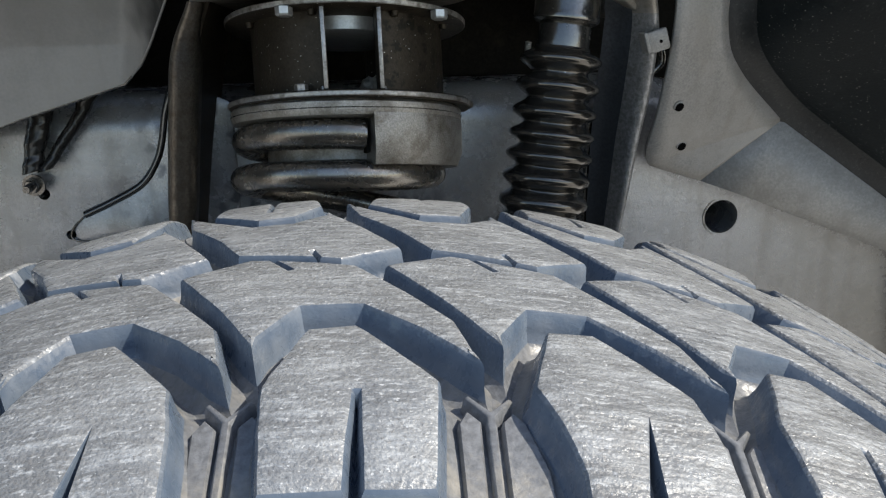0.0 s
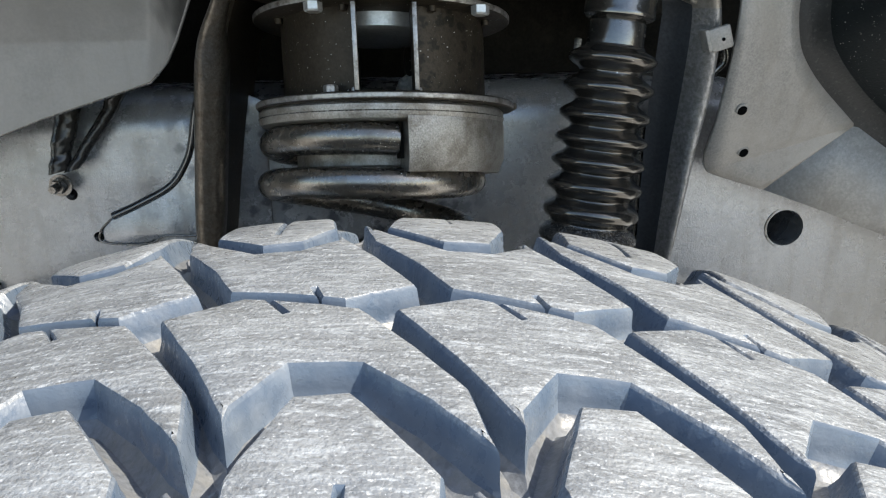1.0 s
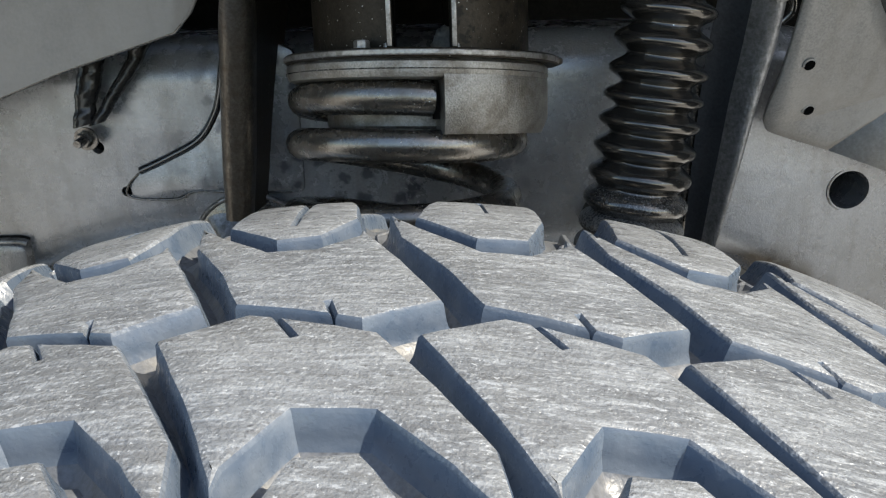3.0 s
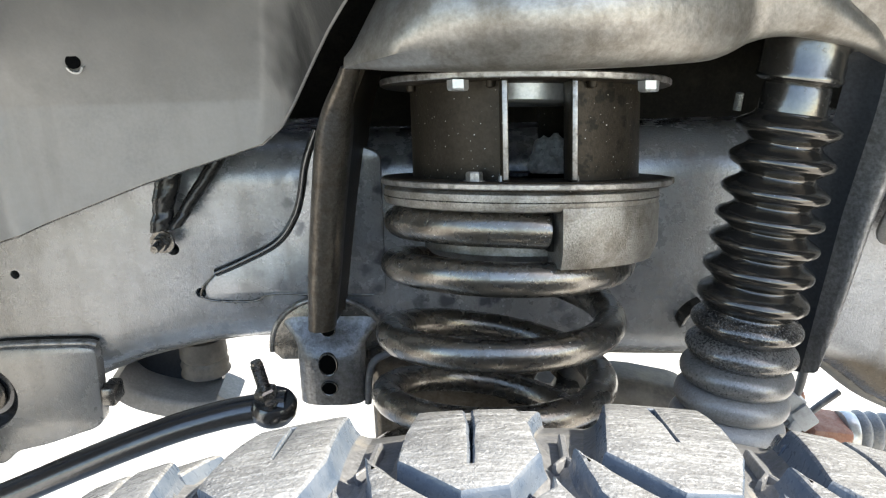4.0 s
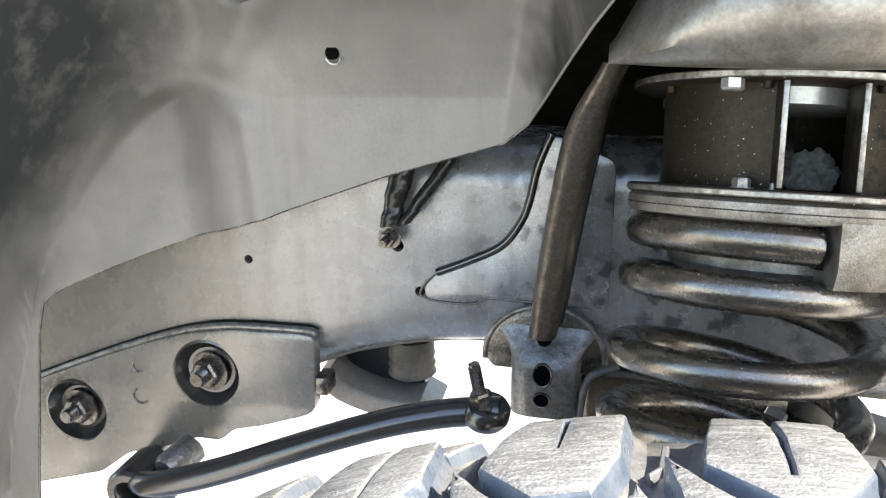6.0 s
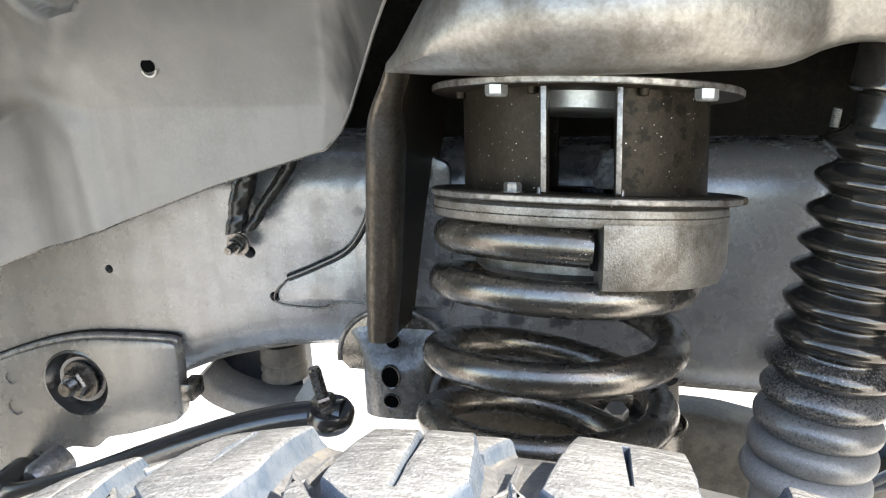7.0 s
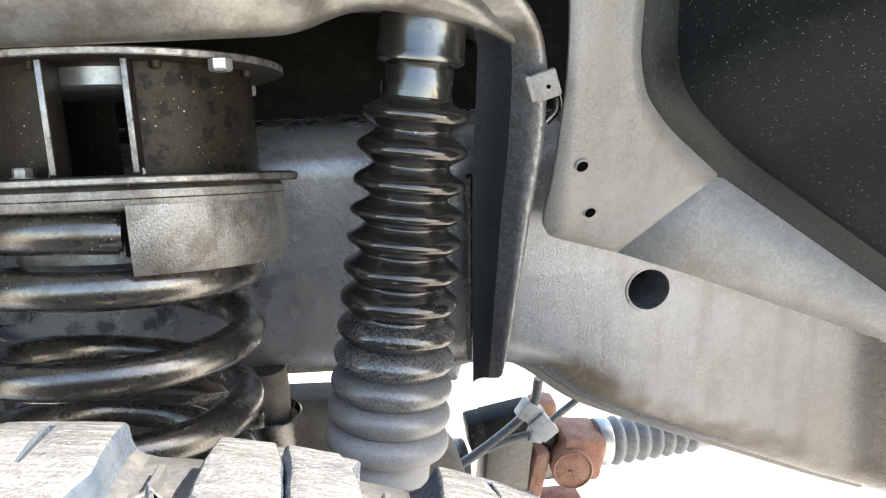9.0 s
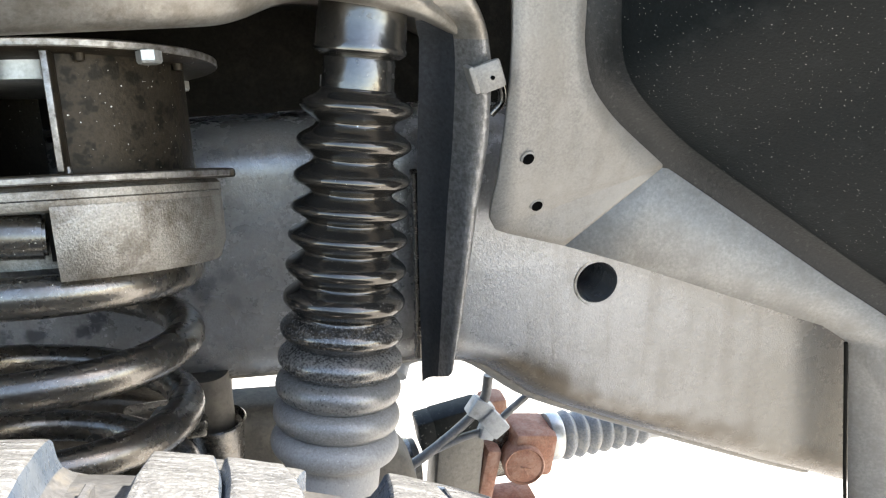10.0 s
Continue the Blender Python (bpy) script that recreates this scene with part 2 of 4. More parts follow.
RUST = material("rusty_cast_iron", (0.30, 0.135, 0.085), 0.7, 0, (0.40, 0.24, 0.175), 60, (0.45, 0.65), 0.8, 0.25, 400, 0.4, 400)
GREY = material("grey_plastic", (0.34, 0.35, 0.36), 0.45, 0, (0.22, 0.22, 0.22), 90, (0.5, 0.7), 0.5, 0.1, 500, 0.1, 500)
MUD = material("dried_mud", (0.68, 0.65, 0.58), 0.9, 0, (0.45, 0.42, 0.37), 120, (0.45, 0.6), 0.95, 0.25, 400, 0.8, 300)
AXLE = material("dusty_axle_paint", (0.085, 0.075, 0.062), 0.6, 0.1, (0.17, 0.15, 0.122), 30, (0.45, 0.65), 0.75, 0.25, 400, 0.3, 350)
GROUND = material("pale_gravel", (0.58, 0.57, 0.545), 0.85, 0, (0.24, 0.23, 0.215), 110, (0.54, 0.62), 0.9, 0.25, 60, 0.5, 120)
HOLE = material("hole_shadow", (0.004, 0.004, 0.004), 1.0, 0, None, bump=0)
HOLE.node_tree.nodes["Principled BSDF"].inputs["Specular IOR Level"].default_value = 0.0
SPACER.node_tree.nodes["Principled BSDF"].inputs["Specular IOR Level"].default_value = 0.2
SHADED_HOLLOW.node_tree.nodes["Principled BSDF"].inputs["Specular IOR Level"].default_value = 0.3
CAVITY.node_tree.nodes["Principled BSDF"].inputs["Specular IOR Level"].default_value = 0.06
DARKLINER.node_tree.nodes["Principled BSDF"].inputs["Specular IOR Level"].default_value = 0.10
LINER_SHADED.node_tree.nodes["Principled BSDF"].inputs["Specular IOR Level"].default_value = 0.3
FOLD.node_tree.nodes["Principled BSDF"].inputs["Specular IOR Level"].default_value = 0.25
BODY = material("painted_body", (0.05, 0.05, 0.05), 0.35, 0)


# ---- mesh helpers ----
from mathutils.geometry import delaunay_2d_cdt, tessellate_polygon


def smooth(mesh, angle=38):
    mesh.polygons.foreach_set("use_smooth", [True] * len(mesh.polygons))
    mesh.set_sharp_from_angle(angle=radians(angle))


def to_mesh(name, bm, mat, angle=38):
    bmesh.ops.recalc_face_normals(bm, faces=bm.faces)
    mesh = bpy.data.meshes.new(name)
    bm.to_mesh(mesh)
    bm.free()
    mesh.materials.append(mat)
    smooth(mesh, angle)
    return mesh


# The body stands slightly turned against the wheel; spring and spacer lean with it.
SET = Matrix.Translation((0.0501, 0.6512, 0.8493)) @ Matrix(((0.9903, 0.0083, 0.0150, 0), (0.0113, 1.1227, 0.0283, 0), (-0.0078, -0.0911, 0.9906, 0), (0, 0, 0, 1))) @ Matrix.Translation((-0.05, -0.65, -0.85))
SPRING = Matrix(((1, 0, 0, 0.0340), (0, 0.969, 0.145, 0.6325), (-0.036, -0.247, 0.989, 0.8705), (0, 0, 0, 1)))
place = Matrix.Identity(4)


def part(name, bm, mat, parent=None, label="", angle=38):
    bm.transform(place)
    ob = new(name, to_mesh(name, bm, mat, angle))
    if parent:
        ob.parent = parent
        if parent.type == "EMPTY":
            ob.matrix_parent_inverse = Matrix.Translation(parent.location).inverted()
    return tagged(ob, label)


def thing(name, base, label, category, group="", kind=""):
    ob = new(name)
    ob.location = place @ Vector(base)
    ob.empty_display_size = 0.05
    return tagged(ob, label, category, group, kind)


def add(bm, verts, faces):
    vs = [bm.verts.new(v) for v in verts]
    for f in faces:
        try:
            bm.faces.new([vs[i] for i in f])
        except ValueError:
            pass
    return vs


def rings(bm, loops, closed=True, caps=True):
    """Skins a row of equal loops of points."""
    n = len(loops[0])
    vs = [[bm.verts.new(p) for p in loop] for loop in loops]
    for a, b in zip(vs, vs[1:]):
        for i in range(n if closed else n - 1):
            j = (i + 1) % n
            bm.faces.new((a[i], a[j], b[j], b[i]))
    if caps and closed:
        bm.faces.new(vs[0])
        bm.faces.new(vs[-1])
    return vs


def lathe(bm, profile, at=(0, 0, 0), axis=(0, 0, 1), n=48, a0=0.0, a1=2 * math.pi):
    """Turns (radius, height) round an axis; part of a turn if the angles say so."""
    full = abs(a1 - a0 - 2 * math.pi) < 1e-6
    q = Vector(axis).normalized().to_track_quat("Z", "Y").to_matrix()
    if tuple(axis) == (0, 0, 1):
        q = Matrix.Identity(3)
    cols = []
    for k in range(n if full else n + 1):
        a = a0 + (a1 - a0) * k / n
        cols.append([Vector(at) + q @ Vector((max(r, 1e-5) * math.cos(a), max(r, 1e-5) * math.sin(a), h)) for r, h in profile])
    vs = [[bm.verts.new(p) for p in c] for c in cols]
    m = len(profile)
    for k in range(len(vs) if full else len(vs) - 1):
        a, b = vs[k], vs[(k + 1) % len(vs)]
        for i in range(m - 1):
            bm.faces.new((a[i], b[i], b[i + 1], a[i + 1]))
    if not full:
        bm.faces.new(vs[0]), bm.faces.new(vs[-1])
    return vs


def smooth_path(points, steps=8):
    """A Catmull-Rom line through the points."""
    p = [Vector(v) for v in points]
    p = [2 * p[0] - p[1]] + p + [2 * p[-1] - p[-2]]
    out = []
    for i in range(1, len(p) - 2):
        for k in range(steps):
            t = k / steps
            a, b, c, d = p[i - 1 : i + 3]
            out.append(0.5 * (2 * b + (c - a) * t + (2 * a - 5 * b + 4 * c - d) * t * t + (3 * b - a - 3 * c + d) * t ** 3))
    return out + [p[-2]]


def sweep(bm, path, section, caps=True, up=(0, 0, 1)):
    """Carries a section (list of (side, up)) or a round one (radius) along a path."""
    if not isinstance(section, list):
        r = section
        section = [(r * math.cos(2 * math.pi * k / 16), r * math.sin(2 * math.pi * k / 16)) for k in range(16)]
    loops, side = [], None
    for i, p in enumerate(path):
        d = (path[min(i + 1, len(path) - 1)] - path[max(i - 1, 0)]).normalized()
        if side is None:
            side = d.cross(Vector(up)).normalized()
        side = (side - d * side.dot(d)).normalized()
        u = side.cross(d).normalized()
        loops.append([p + side * a + u * b for a, b in section])
    rings(bm, loops, True, caps)


def inset(poly, d):
    """Moves every side of a polygon outwards by d (inwards: minus)."""
    area = sum(a[0] * b[1] - b[0] * a[1] for a, b in zip(poly, poly[1:] + poly[:1]))
    sign = 1 if area > 0 else -1
    out = []
    for i in range(len(poly)):
        p, c, q = Vector(poly[i - 1]), Vector(poly[i]), Vector(poly[(i + 1) % len(poly)])
        e, f = (c - p).normalized(), (q - c).normalized()
        n1, n2 = Vector((e.y, -e.x)) * sign, Vector((f.y, -f.x)) * sign
        m = n1 + n2
        k = max(1 + n1.dot(n2), 0.35)
        out.append(tuple(c + m * (d / k)))
    return out


def rounded(poly, r, steps=4):
    """Rounds the corners of a polygon."""
    out = []
    for i in range(len(poly)):
        p, c, q = Vector(poly[i - 1]), Vector(poly[i]), Vector(poly[(i + 1) % len(poly)])
        a = c + (p - c).normalized() * min(r, (p - c).length * 0.45)
        b = c + (q - c).normalized() * min(r, (q - c).length * 0.45)
        for k in range(steps + 1):
            t = k / steps
            out.append(tuple((1 - t) ** 2 * a + 2 * t * (1 - t) * c + t * t * b))
    return out


def circle(x, z, r, n=24, squash=1.0):
    return [(x + r * math.cos(2 * math.pi * k / n), z + squash * r * math.sin(2 * math.pi * k / n)) for k in range(n)]


def slab(bm, outer, holes, where, thick, bevel=0.0, steps=3):
    """A plate of an outline with real holes. where(x, z, depth) gives the place; depth 0 is the front."""
    levels = [(-bevel * (1 - math.sin(math.pi / 2 * k / steps)), bevel * (1 - math.cos(math.pi / 2 * k / steps))) for k in range(steps + 1)] if bevel else [(0, 0)]
    loops = [[where(x, z, d) for x, z in inset(outer, o)] for o, d in levels]
    vs = [[bm.verts.new(p) for p in loop] for loop in loops]
    back = [bm.verts.new(where(x, z, thick)) for x, z in outer]
    vs.append(back)
    n = len(outer)
    for a, b in zip(vs, vs[1:]):
        for i in range(n):
            bm.faces.new((a[i], a[(i + 1) % n], b[(i + 1) % n], b[i]))
    fronts, backs = list(vs[0]), list(back)
    flat = [inset(outer, levels[0][0])] + [list(hl) for hl in holes]
    for hl in holes:
        f = [bm.verts.new(where(x, z, 0)) for x, z in hl]
        b = [bm.verts.new(where(x, z, thick)) for x, z in hl]
        for i in range(len(hl)):
            j = (i + 1) % len(hl)
            bm.faces.new((f[i], f[j], b[j], b[i]))
        fronts += f
        backs += b
    for tri in tessellate_polygon([[Vector((x, z, 0)) for x, z in loop] for loop in flat]):
        for group in (fronts, backs):
            try:
                bm.faces.new([group[i] for i in tri])
            except ValueError:
                pass


def box(bm, lo, hi, bevel=0.0, turn=None):
    """A box between two corners, its edges rounded, turned about its middle."""
    mid, size = (Vector(lo) + Vector(hi)) / 2, Vector(hi) - Vector(lo)
    m = Matrix.Translation(mid) @ (turn or Matrix.Identity(4)) @ Matrix.Diagonal((*size, 1))
    made = bmesh.ops.create_cube(bm, size=1, matrix=m)["verts"]
    if bevel:
        edges = {e for v in made for e in v.link_edges}
        bmesh.ops.bevel(bm, geom=list(edges), offset=bevel, segments=2, affect="EDGES", profile=0.5)


def hexbolt(name, at, axis, r, height, mat, parent, washer=0.0, stud=0.0):
    """A hex head with rounded top edge, its washer and stud."""
    bm = bmesh.new()
    lathe(bm, [(0, 0), (r, 0), (r, height * 0.8), (r * 0.86, height), (0, height)], at, axis, 6)
    if washer:
        lathe(bm, [(0, -0.0015), (washer, -0.0015), (washer, 0.0005), (0, 0.0005)], at, axis, 24)
    if stud:
        a = Vector(at) + Vector(axis).normalized() * height
        prof = [(0, 0)]
        for k in range(int(stud / 0.0016)):
            prof += [(r * 0.55, k * 0.0016), (r * 0.47, k * 0.0016 + 0.0008)]
        prof += [(r * 0.45, stud), (0, stud)]
        lathe(bm, prof, a, axis, 16)
    return part(name, bm, mat, parent, angle=30)


# ---- ground ----
bm = bmesh.new()
add(bm, [(-400, -400, 0), (400, -400, 0), (400, 400, 0), (-400, 400, 0)], [(0, 1, 2, 3)])
tagged(part("ground", bm, GROUND), "pale sunlit gravel ground under the vehicle", "ground", kind="structure")

# ---- chassis rail ----
place = SET
chassis = thing("chassis_rail", (0.0, 0.76, 0.72), "grey painted steel chassis rail with dust and run marks", "chassis rail")


def on_rail(x, z, d):
    return (x, 0.71 - 0.06 * x + d, z)


RAIL_OUT = [(-0.80, 0.46), (-0.6, 0.535), (-0.42, 0.62), (-0.33, 0.672), (-0.281, 0.695), (-0.248, 0.706), (-0.197, 0.717), (-0.15, 0.721), (-0.05, 0.717), (0.03, 0.710), (0.09, 0.703), (0.2, 0.700),
            (0.263, 0.698), (0.286, 0.690), (0.32, 0.663), (0.355, 0.645), (0.41, 0.621), (0.523, 0.573), (0.575, 0.553), (0.8, 0.46), (0.8, 0.80), (0.45, 0.85), (0.3, 0.886), (-0.3, 0.886), (-0.5, 0.856), (-0.8, 0.80)]
bm = bmesh.new()
slab(bm, RAIL_OUT, [circle(0.367, 0.757, 0.0155, 32), circle(-0.344, 0.785, 0.0036, 16), circle(-0.2195, 0.804, 0.005, 16), circle(-0.202, 0.768, 0.0042, 14)], on_rail, 0.10, 0.034, 8)
part("rail_body", bm, RAIL, chassis)
bm = bmesh.new()
lathe(bm, [(0.0155, 0), (0.0175, -0.0008), (0.0178, 0.001)], on_rail(0.367, 0.757, 0.001), (0, 1, 0), 32)
part("hole_rim", bm, EDGE, chassis, "bright worn rim of the round hole")
# rolled lower edge, brown with road dirt
bm = bmesh.new()
sweep(bm, smooth_path([on_rail(x, z + 0.0085, 0.0270) for x, z in RAIL_OUT[:19]], 4), 0.0095)
part("rolled_edge", bm, DIRT, chassis, "rolled lower edge brown with road dirt", 60)
# inner closing web behind the holes, near-black for the shade inside the rail
bm = bmesh.new()
box(bm, (-0.7, 0.80, 0.70), (0.7, 0.806, 0.88))
part("inner_web", bm, CAVITY, chassis)

SEAM = [(-0.105, 0.893), (-0.114, 0.869), (-0.119, 0.845), (-0.125, 0.828), (-0.139, 0.809), (-0.165, 0.795), (-0.188, 0.785), (-0.199, 0.773), (-0.196, 0.763), (-0.163, 0.762), (-0.147, 0.768), (-0.115, 0.767)]
bm = bmesh.new()
slab(bm, rounded(SEAM + [(-0.06, 0.765), (-0.06, 0.875)], 0.006, 3), [], lambda x, z, d: on_rail(x, z, d - 0.003), 0.006, 0.0015, 2)
part("doubler_plate", bm, RAIL, chassis)
bm = bmesh.new()
sweep(bm, smooth_path([on_rail(x, z, -0.001) for x, z in [(-0.105, 0.893), (-0.114, 0.869), (-0.119, 0.845), (-0.125, 0.828), (-0.139, 0.809), (-0.165, 0.795), (-0.188, 0.785)]], 6), 0.0035)
part("weld_bead", bm, BAR, chassis, "black painted weld bead")
bm = bmesh.new()
sweep(bm, smooth_path([on_rail(x, z, -0.0022) for x, z in [(-0.190, 0.783), (-0.1995, 0.773), (-0.1975, 0.7635), (-0.163, 0.7615), (-0.147, 0.7675), (-0.115, 0.7665), (-0.07, 0.766)]], 5), 0.0009)
part("plate_edge", bm, BLACK, chassis)

# ---- control arm bracket on the rail ----
bracket = thing("control_arm_bracket", (-0.42, 0.74, 0.60), "grey stamped steel control arm bracket bolted to the rail", "bracket")
BRK = [(-0.60, 0.640), (-0.538, 0.668), (-0.49, 0.688), (-0.441, 0.707), (-0.40, 0.720), (-0.361, 0.7265), (-0.30, 0.728), (-0.287, 0.726), (-0.2895, 0.662), (-0.297, 0.655), (-0.34, 0.640), (-0.365, 0.634), (-0.378, 0.622), (-0.40, 0.622), (-0.43, 0.610),
       (-0.47, 0.598), (-0.50, 0.575), (-0.53, 0.566), (-0.60, 0.545)]
bm = bmesh.new()
slab(bm, rounded(BRK, 0.005, 3), [circle(-0.384, 0.685, 0.0285, 32), circle(-0.515, 0.636, 0.0285, 32)], lambda x, z, d: on_rail(x, z, d - 0.010), 0.012, 0.002, 2)
part("plate", bm, RAIL, bracket)
bm = bmesh.new()
sweep(bm, smooth_path([on_rail(x, z + 0.001, -0.004) for x, z in BRK[:8]], 6), 0.0032)
part("weld_bead", bm, EDGE, bracket, "bright uneven weld bead")
bm = bmesh.new()
sweep(bm, smooth_path([on_rail(x, z + 0.0038, -0.0012) for x, z in BRK[:8]], 6), 0.0015)
part("black_line", bm, CAVITY, bracket, "thin black line along the weld")
bm = bmesh.new()
sweep(bm, [Vector(on_rail(-0.2865, z, -0.004)) for z in (0.728, 0.70, 0.665)], 0.0022)
part("black_line", bm, BLACK, bracket)
for x, z in ((-0.384, 0.685), (-0.515, 0.636)):
    bm = bmesh.new()
    lathe(bm, [(0.0305, -0.0016), (0.0285, -0.0022), (0.0265, 0.001), (0.021, 0.006), (0.0, 0.008)], on_rail(x, z, -0.009), (0, 1, 0.0), 32)
    part("recess_cup", bm, BAR, bracket, "black cup round the bolt")
    hexbolt("bolt", on_rail(x - 0.002, z - 0.001, -0.004), (-0.12, -1, -0.02), 0.0128, 0.009, BOLT, bracket, 0.0175, 0.009)
for x, z, r in ((-0.449, 0.685, 0.005), (-0.450, 0.657, 0.007)):
    bm = bmesh.new()
    sweep(bm, [Vector(on_rail(x + r * math.cos(a), z + r * math.sin(a), -0.0102)) for a in [2.0 + 0.4 * k for k in range(10)]], 0.0012)
    part("crescent_mark", bm, BLACK, bracket)
bm = bmesh.new()
box(bm, (-0.288, 0.715, 0.676), (-0.277, 0.735, 0.692), 0.002)
part("lug", bm, BLACK, bracket)

# ---- tower over spring and damper ----
tower = thing("spring_tower", (0.09, 0.70, 0.75), "black pressed steel spring and damper tower with brown dust", "suspension tower")


def lip_y(x):
    u = (x - 0.035) / 0.11
    return 0.553 + 0.035 * min(1.4, u * u) if x < 0.145 else 0.5868 + 0.03 * ((x - 0.145) / 0.125)


LIP_X, LIP_Z = (0.10, 0.12, 0.13, 0.14, 0.15, 0.16, 0.17, 0.18, 0.20, 0.22, 0.23, 0.24, 0.256), (0.9465, 0.9465, 0.9475, 0.9515, 0.9555, 0.9570, 0.9572, 0.9560, 0.9525, 0.9475, 0.9445, 0.9400, 0.930)


def lip_z(x):
    z = sum(float(np.interp(x + d, LIP_X, LIP_Z)) for d in (-0.008, -0.004, 0, 0.004, 0.008)) / 5
    return z


def soft(a, b, t):
    t = max(0.0, min(1.0, (t - a) / (b - a)))
    return t * t * (3 - 2 * t)


bm = bmesh.new()
loops = []
for k in range(73):
    x = -0.0695 + 0.3215 * k / 72
    y, z = lip_y(x) + 0.014 * soft(0.222, 0.252, x) + 0.009 * soft(-0.040, -0.0695, x), lip_z(x)
    bulge = 0.009 * math.exp(-(((x - 0.04) / 0.085) ** 2))
    high = min(float(np.interp(x, (0.17, 0.19, 0.205, 0.23, 0.245, 0.252), (1.0, 0.72, 0.52, 0.30, 0.23, 0.20))), max(0.06, 0.06 + (x + 0.068) * 19))
    rows = [(0.0, 0.002), (0.03, 0.002), (0.006, 0.0), (0.001, 0.0012), (-0.003, 0.0045), (-0.0055 - 0.3 * bulge, 0.010), (-0.0065 - 0.7 * bulge, 0.017), (-0.006 - bulge, 0.026), (-0.004 - bulge, 0.036), (0.002 - bulge, 0.048), (0.012 - bulge, 0.060), (0.032, 0.078), (0.07, 0.094)]
    loops.append([(x, 0.75, z + 0.002)] + [(x, y + (a if b < 0.03 and a > 0 else a * high if a > 0 else a * min(1.0, 2 * high)), z + b * (high if b > 0.012 else min(1.0, high * 1.5))) for a, b in rows[1:]] + [(x, 0.75, z + 0.10 * high)])
rings(bm, loops)
part("roof", bm, ROOF, tower, "grey sheen on a dusty pressed bulge", angle=60)
# legs: rounded channels that run down to the rail
bm = bmesh.new()
left = smooth_path([(-0.0665, 0.603, 0.947), (-0.0755, 0.614, 0.926), (-0.082, 0.632, 0.9015), (-0.0875, 0.645, 0.872), (-0.0945, 0.660, 0.828), (-0.1040, 0.677, 0.758)], 6)
sec = rounded([(-0.0130, -0.012), (0.0130, -0.012), (0.0130, 0.012), (-0.0130, 0.012)], 0.011, 5)
loops = []
for i, p in enumerate(left):
    size = (0.45 + 0.43 * soft(0.0, 13.0, i)) * (1 - 0.14 * soft(26.0, 30.0, i))
    loops.append([p + Vector((a * size, b * min(1.0, size * 1.4), 0)) for a, b in sec])
rings(bm, loops)
part("leg", bm, LEG, tower, "long pressed leg with brown dust")
bm = bmesh.new()
rings(bm, [[(p.x + 0.004, p.y, p.z), (p.x + 0.0085, p.y, p.z), (p.x + 0.016, 0.73, p.z), (p.x + 0.010, 0.73, p.z)] for p in left])
part("leg_web", bm, SPACER, tower)
# wide leg beside the damper: hollow towards the damper, rounded outside, turning into the roof
place = Matrix.Identity(4)
bm = bmesh.new()
OUT_Z, OUT_X = (0.715, 0.753, 0.795, 0.834, 0.872, 0.92, 0.941, 0.957, 0.967, 0.975, 0.985, 1.0), (0.2445, 0.251, 0.257, 0.262, 0.267, 0.2655, 0.261, 0.252, 0.242, 0.230, 0.218, 0.205)
FRONT_Z, FRONT_Y = (0.715, 0.776, 0.835, 0.873, 0.90, 0.92, 0.94, 0.955, 0.975), (0.652, 0.646, 0.641, 0.634, 0.625, 0.620, 0.6145, 0.607, 0.600)
ACROSS = ((0.0, 0.026), (0.16, 0.024), (0.28, 0.021), (0.38, 0.0170), (0.48, 0.0125), (0.58, 0.0080), (0.68, 0.0040), (0.76, 0.001), (0.86, 0.0), (0.94, 0.001), (0.985, 0.004), (1.0, 0.008), (1.0, 0.05))


def eased(z, zs, vs):
    return sum(float(np.interp(z + d, zs, vs)) for d in (-0.006, -0.003, 0, 0.003, 0.006)) / 5


loops = []
for k in range(80):
    z = 0.722 + 0.270 * k / 79
    xo, yf, hollow = eased(z, OUT_Z, OUT_X), eased(z, FRONT_Z, FRONT_Y), 1 - soft(0.938, 0.956, z)
    xl = 0.229 - 0.030 * soft(0.93, 0.99, z)
    foot = 0.020 * (1 - soft(0.722, 0.775, z))
    loops.append([(xl + (xo - xl) * s, yf + d * (hollow if s < 0.8 else 1), z - foot * (1 - s)) for s, d in ACROSS])
# hollow side near-black, flange grey: the leg's shading is put into both colours
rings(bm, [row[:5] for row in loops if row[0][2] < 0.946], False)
leg = part("leg", bm, SHADED_HOLLOW, tower, "wide hollow black leg beside the damper, its shade painted in", 60)
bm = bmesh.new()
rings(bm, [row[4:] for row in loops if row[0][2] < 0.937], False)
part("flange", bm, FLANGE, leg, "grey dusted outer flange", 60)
bm = bmesh.new()
rings(bm, [row[4:] for row in loops if 0.933 < row[0][2] < 0.946], False)
rings(bm, [row for row in loops if row[0][2] > 0.942], False)
part("corner", bm, ROOF, leg, "grey dusted corner under the roof", 60)
place = SET
# back panel coloured near-black, so the cavity's shade is in the paint
bm = bmesh.new()
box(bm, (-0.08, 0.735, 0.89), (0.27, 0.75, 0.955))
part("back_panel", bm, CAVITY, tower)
place = Matrix.Identity(4)
bm = bmesh.new()
sweep(bm, smooth_path([(0.2285, 0.672, 0.851), (0.2295, 0.676, 0.818), (0.2290, 0.680, 0.759), (0.2285, 0.684, 0.719)], 6), rounded([(-0.0022, -0.004), (0.0022, -0.004), (0.0022, 0.004), (-0.0022, 0.004)], 0.0012, 2), up=(0, 1, 0))
part("seam_strip", bm, BLACK, tower, "upright joint strip with weld spots")
for x, z in ((0.238, 0.850), (0.237, 0.833)):
    bm = bmesh.new()
    for k in range(8):
